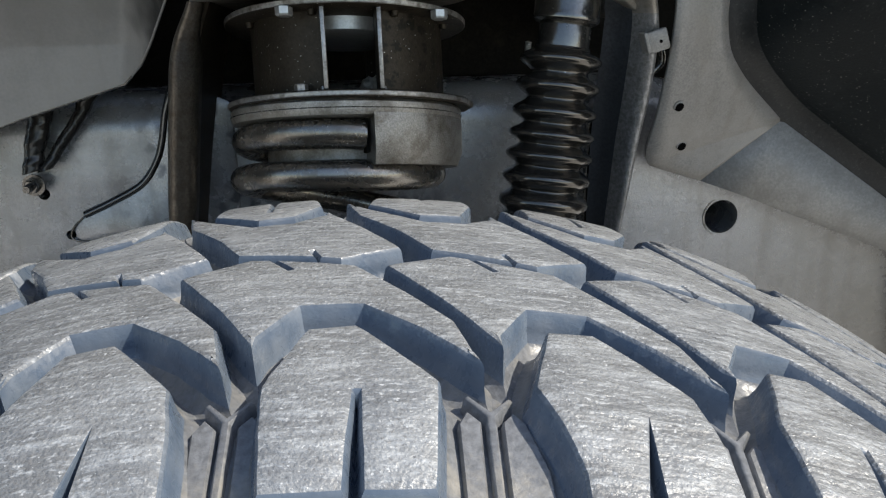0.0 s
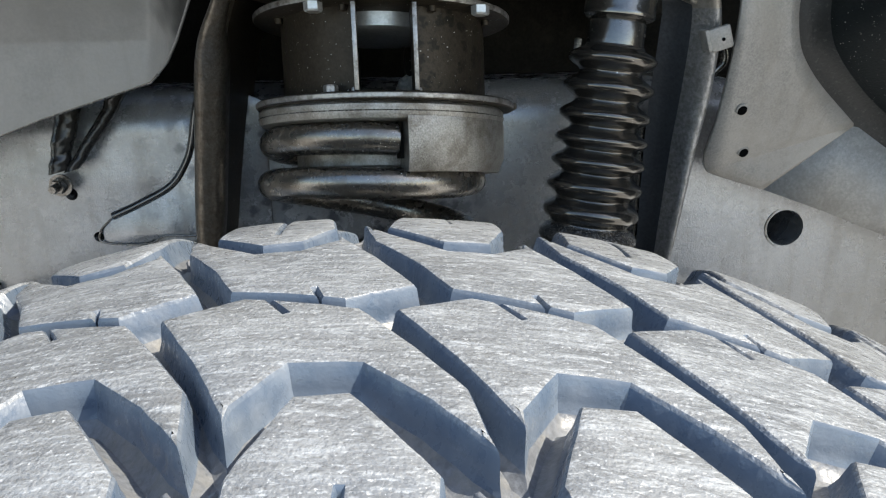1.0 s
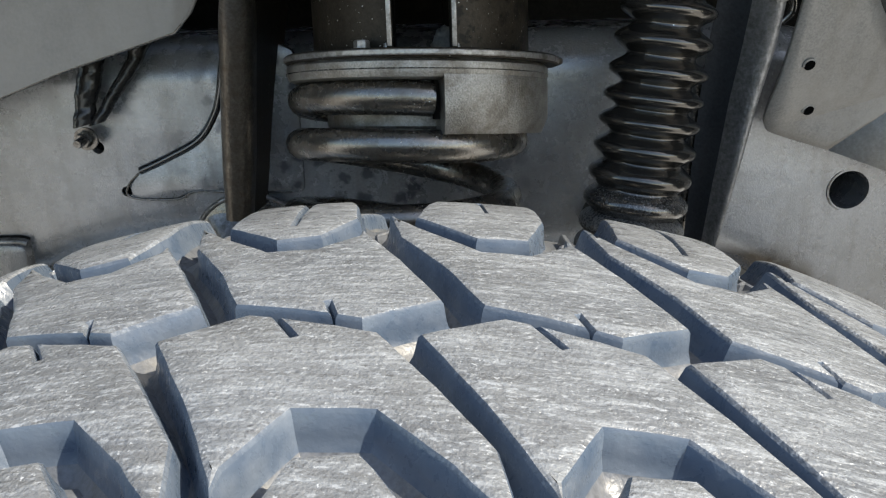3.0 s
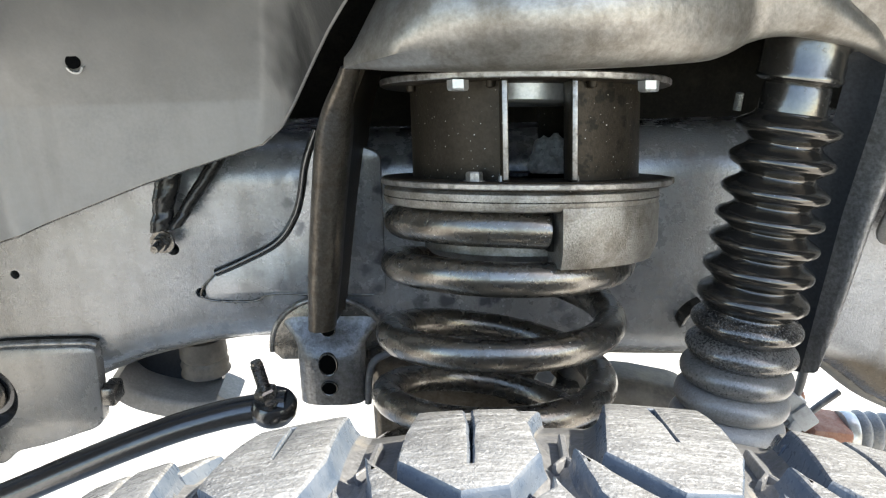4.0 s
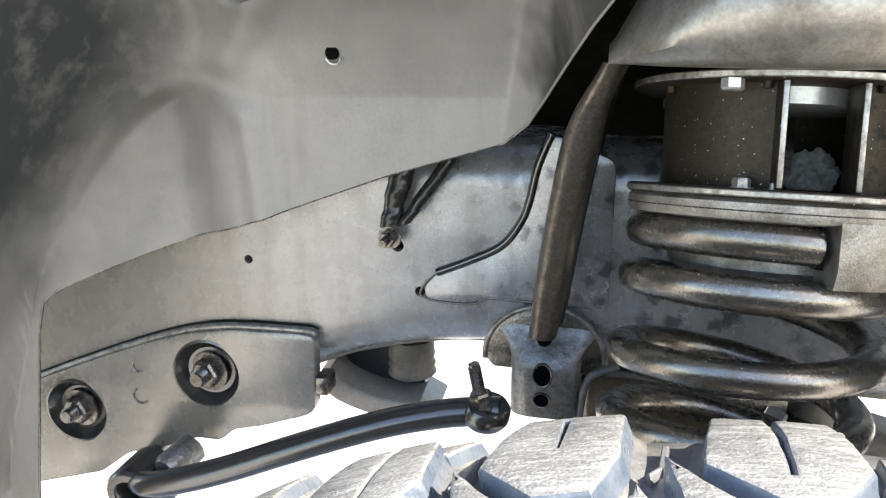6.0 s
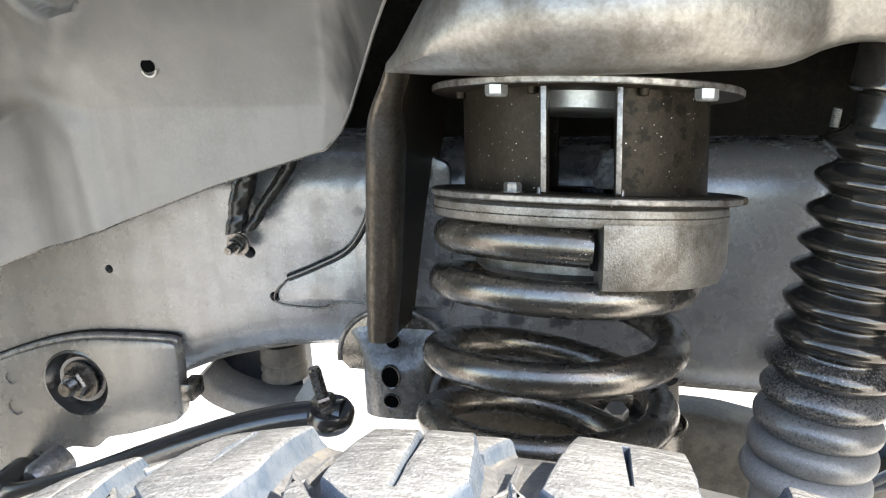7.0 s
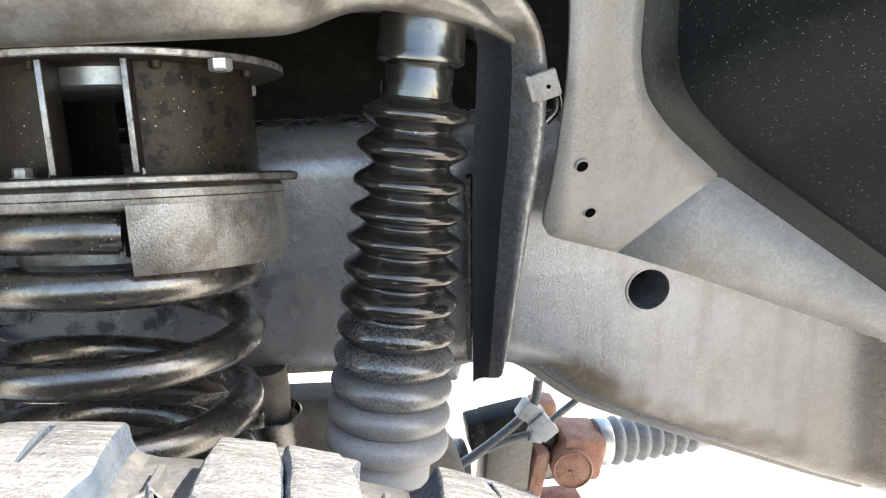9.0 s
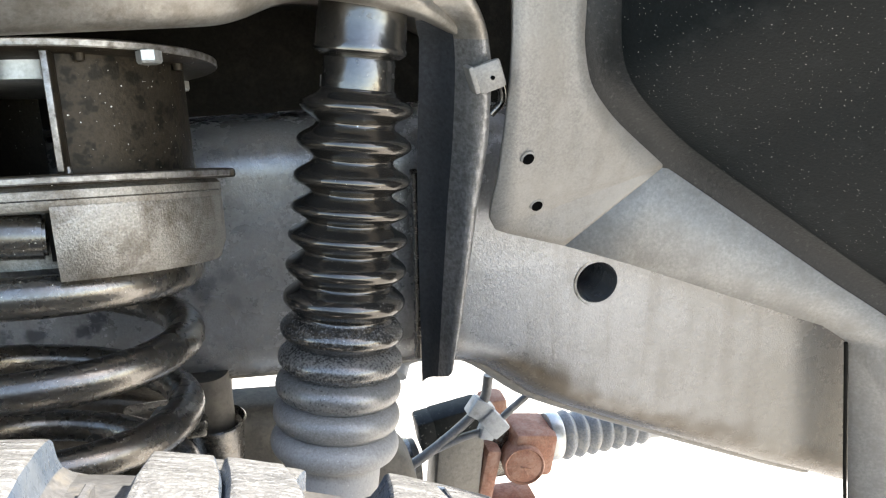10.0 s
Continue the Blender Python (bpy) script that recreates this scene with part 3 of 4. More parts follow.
        lathe(bm, [(0, 0.0022), (0.0010, 0.002), (0.0013, 0)], (x - 0.004 + 0.0019 * (k % 4), 0.6765, z - 0.001 + 0.0022 * (k // 4) + 0.0006 * (k % 2)), (0, -1, 0), 8)
    part("weld_spots", bm, EDGE, tower)
bm = bmesh.new()
lean = Matrix.Rotation(radians(-16), 4, "Y")
box(bm, (0.2525, 0.6125, 0.9065), (0.2685, 0.6165, 0.9225), 0.0018, lean)
box(bm, (0.2505, 0.6125, 0.9055), (0.2535, 0.626, 0.9205), 0.001, lean)
clip = part("clip", bm, LINER, tower, "small folded steel clip with a hole")
bm = bmesh.new()
lathe(bm, [(0, 0.0004), (0.0012, 0.0004), (0.0012, -0.001)], (0.2618, 0.6123, 0.914), (0, -1, 0), 10)
part("hole", bm, HOLE, clip)
bm = bmesh.new()
sweep(bm, smooth_path([(0.268, 0.645, 0.912), (0.276, 0.645, 0.905), (0.277, 0.645, 0.895), (0.270, 0.645, 0.888)], 6), 0.0025)
part("cable_loop", bm, BLACK, tower)

# ---- spring spacer ----
place = SPRING
spacer = thing("spring_spacer", (0, 0, 0), "dark welded steel spring spacer bolted under the tower", "spring spacer")
bm = bmesh.new()
lathe(bm, [(0.03, 0.0575), (0.084, 0.0575), (0.0852, 0.0583), (0.0852, 0.0612), (0.084, 0.062), (0.03, 0.062)], n=72)
part("top_plate", bm, SPACER, spacer, "dark round plate with a worn rim")
bm = bmesh.new()
lathe(bm, [(0.0850, 0.0580), (0.0856, 0.0586), (0.0856, 0.0610), (0.0850, 0.0616)], n=72)
part("plate_rim", bm, EDGE, spacer, "bright worn rim")
bm = bmesh.new()
lathe(bm, [(0.04, 0), (0.086, 0), (0.087, 0.001), (0.087, 0.004), (0.086, 0.005), (0.04, 0.005)], n=72)
box(bm, (0.06, -0.015, 0.0002), (0.0885, 0.02, 0.0048), 0.0015)
part("bottom_flange", bm, SPACER, spacer, "dark flange with a worn rim")
bm = bmesh.new()
lathe(bm, [(0.0868, 0.0008), (0.0875, 0.0014), (0.0875, 0.0036), (0.0868, 0.0042)], n=72)
part("flange_rim", bm, EDGE, spacer, "bright worn rim")
F = -math.pi / 2
for a0, a1 in ((F + 0.25, F + math.pi - 0.26), (F + math.pi + 0.26, F + 2 * math.pi - 0.28)):
    bm = bmesh.new()
    lathe(bm, [(0.064, 0.005), (0.068, 0.005), (0.068, 0.0575), (0.064, 0.0575)], n=40, a0=a0, a1=a1)
    part("wall", bm, SPACER, spacer, "brown-black steel wall with dried drip spots")
for x in (-0.0187, 0.0172):
    bm = bmesh.new()
    box(bm, (x - 0.0017, -0.0785, 0.005), (x + 0.0017, -0.052, 0.0575), 0.0005)
    rib = part("rib", bm, SPACER, spacer, "upright rib")
    bm = bmesh.new()
    box(bm, (x - 0.0013, -0.0792, 0.006), (x + 0.0013, -0.0784, 0.0568), 0.0003)
    part("rib_edge", bm, EDGE, rib, "bright worn edge")
for x, y in ((-0.042, -0.0715), (0.058, -0.0655), (-0.06, 0.055), (0.062, 0.055)):
    hexbolt("bolt", (x, y, 0.0575), (0, 0, -1), 0.0056, 0.0055, ZINC, spacer, 0.0)
for x, y in ((-0.0345, -0.0685), (-0.062, 0.038), (0.062, 0.038)):
    hexbolt("nut", (x, y, 0.005), (0, 0, 1), 0.0046, 0.0050, CAST, spacer, 0.0058)
for a in (F - 1.25, F - 0.36, F + 0.42, F + 1.25):
    bm = bmesh.new()
    lathe(bm, [(0, -0.004), (0.0024, -0.0035), (0.0028, 0.0), (0, 0.0005)], (0.0705 * math.cos(a), 0.0705 * math.sin(a), 0.0577), n=10)
    part("weld_blob", bm, SPACER, spacer)
for x, r in ((-0.0205, 0.0015), (0.0190, 0.0013)):
    bm = bmesh.new()
    lathe(bm, [(0, 0.0035), (r, 0.003), (r * 1.3, 0)], (x, -0.073, 0.005), n=10)
    part("weld_blob", bm, EDGE, spacer)
bm = bmesh.new()
lathe(bm, [(0.0, 0.0478), (0.0400, 0.0478), (0.0415, 0.049), (0.0415, 0.0575), (0, 0.0575)], (-0.002, -0.008, 0), n=56)
tagged(part("bump_stop_cup", bm, ZINC), "bright metal bump stop cup inside the spacer", "bump stop")
bm = bmesh.new()
heart = Vector((0.0215, 0.03, 0.014))
bmesh.ops.create_icosphere(bm, subdivisions=4, radius=1, matrix=Matrix.Translation(heart) @ Matrix.Diagonal((0.0135, 0.011, 0.0145, 1)))
for v in bm.verts:
    v.co += (v.co - heart) * (0.35 * noise.noise(v.co * 160) + 0.2 * noise.noise(v.co * 420))
    v.co.z = max(v.co.z, 0.0052)
tagged(part("mud_lump", bm, MUD), "pale dried mud lump on the spacer flange", "mud")

# ---- coil seat and coil ----
seat = thing("coil_isolator", (0, 0, -0.042), "dusty cast isolator seat round the coil end", "spring seat")
bm = bmesh.new()
lathe(bm, [(0.05, 0.0), (0.081, 0.0), (0.083, -0.002), (0.0833, -0.007), (0.082, -0.0105), (0.0785, -0.0115), (0.05, -0.0115)], (-0.003, 0, 0), n=72)
part("ring", bm, CAST, seat)
bm = bmesh.new()
lathe(bm, [(0.0832, -0.0056), (0.0838, -0.0059), (0.0832, -0.0064)], (-0.003, 0, 0), n=72)
part("parting_line", bm, BLACK, seat)
bm = bmesh.new()
lathe(bm, [(0.055, -0.009), (0.0828, -0.009), (0.0832, -0.012), (0.0828, -0.033), (0.079, -0.0425), (0.055, -0.0425)], (-0.003, 0, 0), n=48, a0=F + 0.165, a1=F + 2.6)
part("stop_block", bm, CAST, seat, "solid block where the coil ends")
# dark filler stands in for the shade between coil end and block
bm = bmesh.new()
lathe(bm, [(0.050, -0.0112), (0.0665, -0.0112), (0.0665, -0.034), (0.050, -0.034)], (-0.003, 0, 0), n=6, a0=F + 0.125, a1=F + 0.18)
part("slot", bm, CAVITY, seat, "dark filler for the shade in the slot at the coil end")
bm = bmesh.new()
lathe(bm, [(0.03, -0.0115), (0.0565, -0.0115), (0.0565, -0.038), (0.053, -0.042), (0.03, -0.042)], (-0.006, 0, 0), n=60)
part("inner_sleeve", bm, CAST, seat)

turns = [(-0.05, -0.0218), (0, -0.0218), (0.5, -0.033), (0.75, -0.0415), (1, -0.0508), (1.25, -0.0535), (1.5, -0.0630), (1.75, -0.0790), (2, -0.0965), (2.25, -0.0990), (2.5, -0.1060), (2.75, -0.1210), (3, -0.1370), (3.25, -0.1400), (3.5, -0.1480), (3.75, -0.163), (4, -0.180), (4.5, -0.193), (4.9, -0.200)]
tn, tz = [a for a, _ in turns], [b for _, b in turns]
path = []
for k in range(int(4.91 * 48) + 1):
    n = -0.0310 + k / 48
    zz = float(np.interp(n, tn, tz))
    zz = sum(float(np.interp(n + d, tn, tz)) for d in (-0.14, -0.07, 0, 0.07, 0.14)) / 5 if n > 0.25 else zz
    a = F - 2 * math.pi * n
    dx, dy = 0.0680 * math.cos(a), 0.0680 * math.sin(a)
    path.append(Vector((-0.0118 + 0.12 * (zz + 0.0508) + dx, dy, zz - 0.068 * dx)))
bm = bmesh.new()
sweep(bm, path, 0.0101)
ends = [f for f in bm.faces if len(f.verts) > 4]
bmesh.ops.bevel(bm, geom=[e for f in ends for e in f.edges], offset=0.0015, segments=2, affect="EDGES")
tagged(part("coil_spring", bm, COIL), "black enamelled coil spring with brown dust", "spring")

# ---- damper with bellows ----
place = Matrix.Identity(4)
TOP, LOW = Vector((0.1935, 0.6275, 0.93)), Vector((0.1645, 0.6020, 0.74))
damper = thing("damper", LOW, "leaning damper in a ribbed black rubber bellows", "damper")
ax = (LOW - TOP).normalized()
bm = bmesh.new()
lathe(bm, [(0, -0.03), (0.0228, -0.03), (0.0238, -0.016), (0.0242, -0.003), (0.0248, -0.0018), (0.0244, 0.0004), (0.0215, 0.0024), (0, 0.0024)], TOP, ax, 48)
part("cap", bm, CAP, damper, "shiny black cap")
bm = bmesh.new()
lathe(bm, [(0, 0.0024), (0.0185, 0.0026), (0.0194, 0.005), (0.0194, 0.021), (0, 0.022)], TOP, ax, 40)
part("neck", bm, CAP, damper, "shiny metal neck")
RIDGES = (0.0285, 0.0480, 0.0670, 0.0835, 0.0990, 0.1160, 0.1340, 0.1515, 0.1680, 0.1840, 0.2005, 0.2175)
prof = [(0.0, 0.0195), (0.0205, 0.0195)]
for i, d in enumerate(RIDGES):
    big = 0.0303 + 0.0055 * (d - 0.027) / 0.17
    before = (d - RIDGES[i - 1]) if i else 0.0166
    after = (RIDGES[i + 1] - d) if i + 1 < len(RIDGES) else before
    round_ = min(1.0, max(0.0, (i - 3) / 6))
    for k in range(-6, 6):
        w = abs(k) / 6
        wave, arc = 0.0098 * (0.5 - 0.5 * math.cos(math.pi * w ** 1.2)), 0.0080 * (1 - math.sqrt(1 - (0.99 * w) ** 2))
        prof.append((big - wave * (1 - round_) - arc * round_, d + (before if k < 0 else after) * k / 12))
prof += [(0.0265, 0.2275), (0.0270, 0.232), (0.0262, 0.27), (0.0, 0.27)]
bm = bmesh.new()
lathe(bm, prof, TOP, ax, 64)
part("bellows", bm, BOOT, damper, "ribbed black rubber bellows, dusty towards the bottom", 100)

# ---- left wheel arch liner ----
place = Matrix.Identity(4)
LINER_EDGE = [SET @ Vector((x, 0.70, z)) for x, z in ((-1.0, 0.40), (-0.540, 0.45), (-0.511, 0.62), (-0.489, 0.742), (-0.481, 0.767), (-0.466, 0.778), (-0.43, 0.793), (-0.311, 0.836), (-0.211, 0.873), (-0.132, 0.897))] + [Vector((x, 0.60, z)) for x, z in ((-0.1136, 0.907), (-0.1033, 0.923), (-0.0922, 0.942), (-0.0815, 0.960), (-0.0715, 0.976), (-0.0623, 0.988), (-0.05, 1.004))]


def liner_bottom(x):
    return float(np.interp(x, [p.x for p in LINER_EDGE], [p.z for p in LINER_EDGE]))


def liner_y(x, z):
    """A level fold runs into a dome; above it the arch leans outwards, over the tyre."""
    fold = 0.9205 + 0.014 * soft(-0.285, -0.335, x) if x > -0.340 else 0.9345 - 8.0 * (x + 0.340) ** 2
    low = fold - z
    if low > 0:
        y = 0.668 - 0.01 * low
        pocket = 0.022 * soft(-0.312, -0.362, x) - 0.024 * soft(-0.362, -0.475, x)
        ridge = 0.0055 * math.exp(-(((x + 0.302 - 0.10 * low) / 0.011) ** 2))
        y += (pocket - ridge) * soft(0.0, 0.018, low)
    else:
        up = -low
        out = 0.30 * up + 2.6 * up * up if up < 0.12 else 0.0734 + 1.1 * (up - 0.12)
        swell = 0.95 * up * soft(-0.315, -0.40, x)
        ridge = 0.0050 * math.exp(-(((x + 0.322 - 0.75 * up) / 0.012) ** 2)) * soft(0.002, 0.018, up)
        y = 0.668 - soft(0.0, 0.004, up) * out - swell - ridge
        dent = math.hypot(x + 0.281, z - 1.011)
        y += 0.016 * (1 - soft(0.0245, 0.0300, dent))
        y = max(0.42, y)
    bend = x + 0.124 - 0.17 * (z - 0.92)
    y -= 1.15 * (bend if bend > 0.006 else (bend + 0.006) ** 2 / 0.024 if bend > -0.006 else 0.0)
    return y


bm = bmesh.new()
xs = [-1.0, -0.85, -0.72, -0.62, -0.58, -0.552, -0.540, -0.533, -0.525, -0.518, -0.511, -0.505, -0.500, -0.494, -0.489, -0.485, -0.481, -0.477, -0.472, -0.466, -0.458, -0.45] + [-0.444 + 0.003 * k for k in range(106)] + [-0.126 + 0.002 * k for k in range(16)] + [-0.092, -0.085, -0.075, -0.065, -0.05]
grid = []
for x in xs:
    zb = liner_bottom(x)
    col = []
    for k in range(141):
        t = k / 140
        z = zb + (1.30 - zb) * t ** 1.5
        col.append(bm.verts.new((x, liner_y(x, z), z)))
    grid.append(col)
for a, b in zip(grid, grid[1:]):
    for i in range(140):
        bm.faces.new((a[i], b[i], b[i + 1], a[i + 1]))
lin = part("arch_liner", bm, LINER_SHADED, angle=70)
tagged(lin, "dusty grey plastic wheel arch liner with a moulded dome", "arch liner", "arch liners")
md = lin.modifiers.new("thick", "SOLIDIFY")
md.thickness, md.offset = 0.003, 0.0
# dark line painted in for the shadow gap between liner edge and rail
bm = bmesh.new()
sweep(bm, [Vector((x, liner_y(x, liner_bottom(x)) + 0.0006, liner_bottom(x) - 0.0004)) for x in xs if -0.53 < x < -0.12], 0.0011)
part("edge_line", bm, BLACK, lin, "thin dark line for the shadow gap under the edge")
bm = bmesh.new()
sweep(bm, [Vector((x, liner_y(x, liner_bottom(x)) - 0.0006, liner_bottom(x) - 0.0002)) for x in xs if x > -0.124], 0.0009)
part("edge_line", bm, LINER, lin, "thin pale edge of the folded side")
hole_at = Vector((-0.2345, liner_y(-0.2345, 0.9500), 0.9500))
bm = bmesh.new()
lathe(bm, [(0.0, 0.0030), (0.0043, 0.0032), (0.0046, -0.002)], hole_at, (0, -1, 0), 20)
part("hole", bm, HOLE, lin, "dark fixing hole")
bm = bmesh.new()
lathe(bm, [(0.0040, 0.0036), (0.0052, 0.0034), (0.0056, -0.001)], hole_at + Vector((0.0006, 0, -0.0018)), (0, -1, -0.25), 16, math.pi * 1.05, math.pi * 1.95)
part("hole_lip", bm, ZINC, lin, "bright lip of the fixing hole")

place = SET
# ---- right wheel arch liner ----
V = {"a": (0.279, 0.611, 1.24), "b": (0.277, 0.621, 0.92), "c": (0.276, 0.638, 0.86), "d": (0.2745, 0.651, 0.830), "e": (0.278, 0.658, 0.818), "f": (0.287, 0.661, 0.811), "g": (0.329, 0.662, 0.797), "h": (0.377, 0.659, 0.779), "i": (0.53, 0.653, 0.716), "j": (0.553, 0.651, 0.70), "k": (0.572, 0.649, 0.55), "l": (0.60, 0.648, 0.40),
     "m": (0.3227, 0.622, 1.24), "n": (0.3227, 0.625, 0.922), "o": (0.3426, 0.635, 0.8889), "p": (0.3948, 0.655, 0.8465), "q": (0.526, 0.642, 0.753), "r": (0.628, 0.627, 0.683), "s": (0.64, 0.591, 0.55), "t": (0.66, 0.581, 0.40)}
LOWER = ["ghp", "hiqp", "ijrq", "jksr", "klts"]
keys = list(V)
inner_edge = smooth_path([V["a"], Vector(V["a"]).lerp(Vector(V["b"]), 0.8), *[V[k] for k in "bcdefg"]], 10)
outer_edge = smooth_path([V["m"], Vector(V["m"]).lerp(Vector(V["n"]), 0.8), *[V[k] for k in "nop"]], 10)
outer_edge += [outer_edge[-1]] * (len(inner_edge) - len(outer_edge))
bm = bmesh.new()
rings(bm, [[p.lerp(q, k / 6) for k in range(7)] for p, q in zip(inner_edge, outer_edge)], False)
bmesh.ops.remove_doubles(bm, verts=bm.verts, dist=1e-5)
rl = part("arch_liner", bm, LINER, angle=60)
tagged(rl, "dusty grey plastic arch liner with two fixing holes", "arch liner", "arch liners")
md = rl.modifiers.new("thick", "SOLIDIFY")
md.thickness, md.offset = 0.003, 0.0
bm = bmesh.new()
add(bm, [V[k] for k in keys], [[keys.index(c) for c in f] for f in LOWER])
bmesh.ops.delete(bm, geom=[v for v in bm.verts if not v.link_faces], context="VERTS")
lower = part("lower_facet", bm, PALE_GREY, rl, "paler grey lower facet", 24)
md = lower.modifiers.new("thick", "SOLIDIFY")
md.thickness, md.offset = 0.003, 0.0
plate_points = [p.lerp(q, k / 24) for p, q in zip(inner_edge, outer_edge) for k in range(25)]
for x, z in ((0.2935, 0.863), (0.306, 0.829)):
    y = min(plate_points, key=lambda p: (p.x - x) ** 2 + (p.z - z) ** 2).y
    bm = bmesh.new()
    lathe(bm, [(0.0, 0.0024), (0.0038, 0.0026), (0.0040, -0.002)], (x, y, z), (0, -1, -0.3), 20)
    part("hole", bm, HOLE, rl, "dark fixing hole")
    bm = bmesh.new()
    lathe(bm, [(0.0036, 0.0032), (0.0047, 0.0028), (0.0050, -0.001)], (x, y, z), (0, -1, -0.3), 20, math.pi * 0.1, math.pi * 1.1)
    part("hole_lip", bm, LINER, rl, "pale lip of the fixing hole")
# dark strip painted in for the shaded gap beside the panel
bm = bmesh.new()
sweep(bm, smooth_path([Vector(V[k]) + Vector((-0.003, -0.001, 0.0)) for k in "jkl"], 8), 0.0014)
part("gap_shade", bm, CAVITY, rl, "dark strip for the shade in the gap along the panel edge")
# dark outer wall of the arch that runs forward from the crease
bm = bmesh.new()
line = []
for a, b, parts in (("m", "n", 6), ("n", "p", 0), ("p", "q", 4), ("q", "r", 4), ("r", "s", 4), ("s", "t", 4)):
    line += [Vector(V[a]).lerp(Vector(V[b]), k / parts) for k in range(parts)] if parts else outer_edge[20:40:4]
dense = smooth_path(line + [Vector(V["t"])], 12)
at_ = [0.0]
for a, b in zip(dense, dense[1:]):
    at_.append(at_[-1] + (b - a).length)
crease = []
for k in range(140):
    d = at_[-1] * k / 139
    crease.append(Vector([float(np.interp(d, at_, [p[c] for p in dense])) for c in range(3)]))
for _ in range(12):
    crease = [crease[0]] + [(a + b * 2 + c) / 4 for a, b, c in zip(crease, crease[1:], crease[2:])] + [crease[-1]]
wide = 0.020


def fold_line(turn, extra, back=0.0):
    """The crease carried round a soft fold, then straight on."""
    out = []
    for i, c in enumerate(crease):
        run = (crease[min(i + 4, len(crease) - 1)] - crease[max(i - 4, 0)]).normalized()
        side = Vector((-run.z, 0, run.x)).normalized()
        a = radians(turn)
        out.append(c - side * back + Vector((0, 0.45 * back, 0)) + side * wide * math.sin(a) + Vector((0, -wide * (1 - math.cos(a)), 0)) + Vector((0.50, -0.72, 0.42)) * extra)
    return out


rings(bm, [fold_line(0, 0, 0.011), *[fold_line(a, 0) for a in (0, 12, 24, 36, 48, 58)]], False)
part("fold", bm, FOLD, rl, "scuffed soft fold along the panel", 60)
bm = bmesh.new()
loops = [fold_line(57, 0), fold_line(66, 0), fold_line(72, 0), *[fold_line(73, e) for e in (0.02, 0.1, 0.25, 0.48)]]
rings(bm, loops, False)
ow = part("arch_wall", bm, DARKLINER, angle=60)
tagged(ow, "black textured plastic outer wall of the wheel arch", "arch liner", "arch liners")

# plain closing panels, added above (out of view) and behind to block sun and sky
place = Matrix.Identity(4)
bm = bmesh.new()
box(bm, (-1.5, 0.36, 1.24), (1.7, 0.80, 1.28))
tagged(part("unseen_wing_panel", bm, BODY), "unseen dark wing panel that shades the wheel arch", "body panel", kind="structure")
bm = bmesh.new()
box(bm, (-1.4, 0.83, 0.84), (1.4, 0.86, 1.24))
tagged(part("bulkhead", bm, CAVITY), "added dark panel that closes the space behind the chassis rail", "bulkhead", kind="structure")

# ---- sway bar and its link ----
place = SET
sway = thing("sway_bar", (-0.3, 0.66, 0.62), "black sway bar bent towards its end link", "sway bar")
bm = bmesh.new()
sweep(bm, smooth_path([(-0.445, 0.74, 0.598), (-0.432, 0.69, 0.606), (-0.410, 0.667, 0.614), (-0.378, 0.66, 0.625), (-0.338, 0.66, 0.639), (-0.29, 0.66, 0.659), (-0.245, 0.66, 0.677), (-0.205, 0.66, 0.691), (-0.165, 0.66, 0.701), (-0.13, 0.66, 0.705)], 8), 0.0105)
part("bar", bm, BAR, sway)
bm = bmesh.new()
lathe(bm, [(0.0, 0.0075), (0.0145, 0.0075), (0.0168, 0.0035), (0.0168, -0.0035), (0.0145, -0.0075), (0, -0.0075)], (-0.140, 0.66, 0.7035), (0.12, -0.15, 1), 32)
part("eye", bm, BAR, sway)
link = hexbolt("link_stud", (-0.1435, 0.66, 0.710), (-0.2, 0, 1), 0.0085, 0.009, BOLT, None, 0.012, 0.022)
tagged(link, "threaded end link stud with nut on the sway bar", "bolt")
bm = bmesh.new()
lathe(bm, [(0.0, 0.016), (0.013, 0.014), (0.0145, 0.002), (0.0165, 0.0), (0.023, 0.0), (0.0255, 0.003), (0.0255, 0.034), (0, 0.034)], (-0.429, 0.670, 0.596), (0.12, 1, 0.12), 40)
tagged(part("sway_bar_bush", bm, BAR), "black rubber sway bar bush under the bracket", "bush")
bm = bmesh.new()
lathe(bm, [(0.0, 0.0), (0.010, 0.0), (0.013, 0.004), (0.013, 0.03), (0, 0.032)], (-0.401, 0.676, 0.620), (0.3, 1, 0.2), 28)
tagged(part("bush_sleeve", bm, FLANGE), "grey bush sleeve under the bracket", "bush")

# ---- link bracket under the rail ----
lb = thing("link_bracket", (-0.105, 0.72, 0.66), "black steel bracket with round holes below the rail", "bracket")


def on_lb(x, z, d):
    return (x, 0.704 - 0.06 * x + d, z)


DISC = [(-0.105 + 0.045 * math.cos(a), 0.723 + 0.042 * math.sin(a)) for a in [math.pi * (1.02 - 1.04 * k / 24) for k in range(25)]] + [(-0.067, 0.713), (-0.143, 0.713)]
bm = bmesh.new()
slab(bm, DISC, [], on_lb, 0.006, 0.002, 2)
part("plate", bm, BLACK, lb, "round welded plate")
bm = bmesh.new()
loops = []
for k in range(30):
    z = 0.750 - 0.067 * k / 29
    half = 0.0262 + 0.012 * soft(0.726, 0.750, z)
    out = 0.017 * soft(0.752, 0.720, z)
    loops.append([on_lb(-0.1030 + half * math.copysign(abs(math.sin(a)) ** 0.6, math.sin(a)), z, 0.002 - (out + 0.002) * abs(math.cos(a)) ** 0.6 + 0.03 * (abs(math.sin(a)) > 0.99) * soft(0.723, 0.708, z)) for a in [math.pi * (-0.5 + k2 / 16) for k2 in range(17)]])
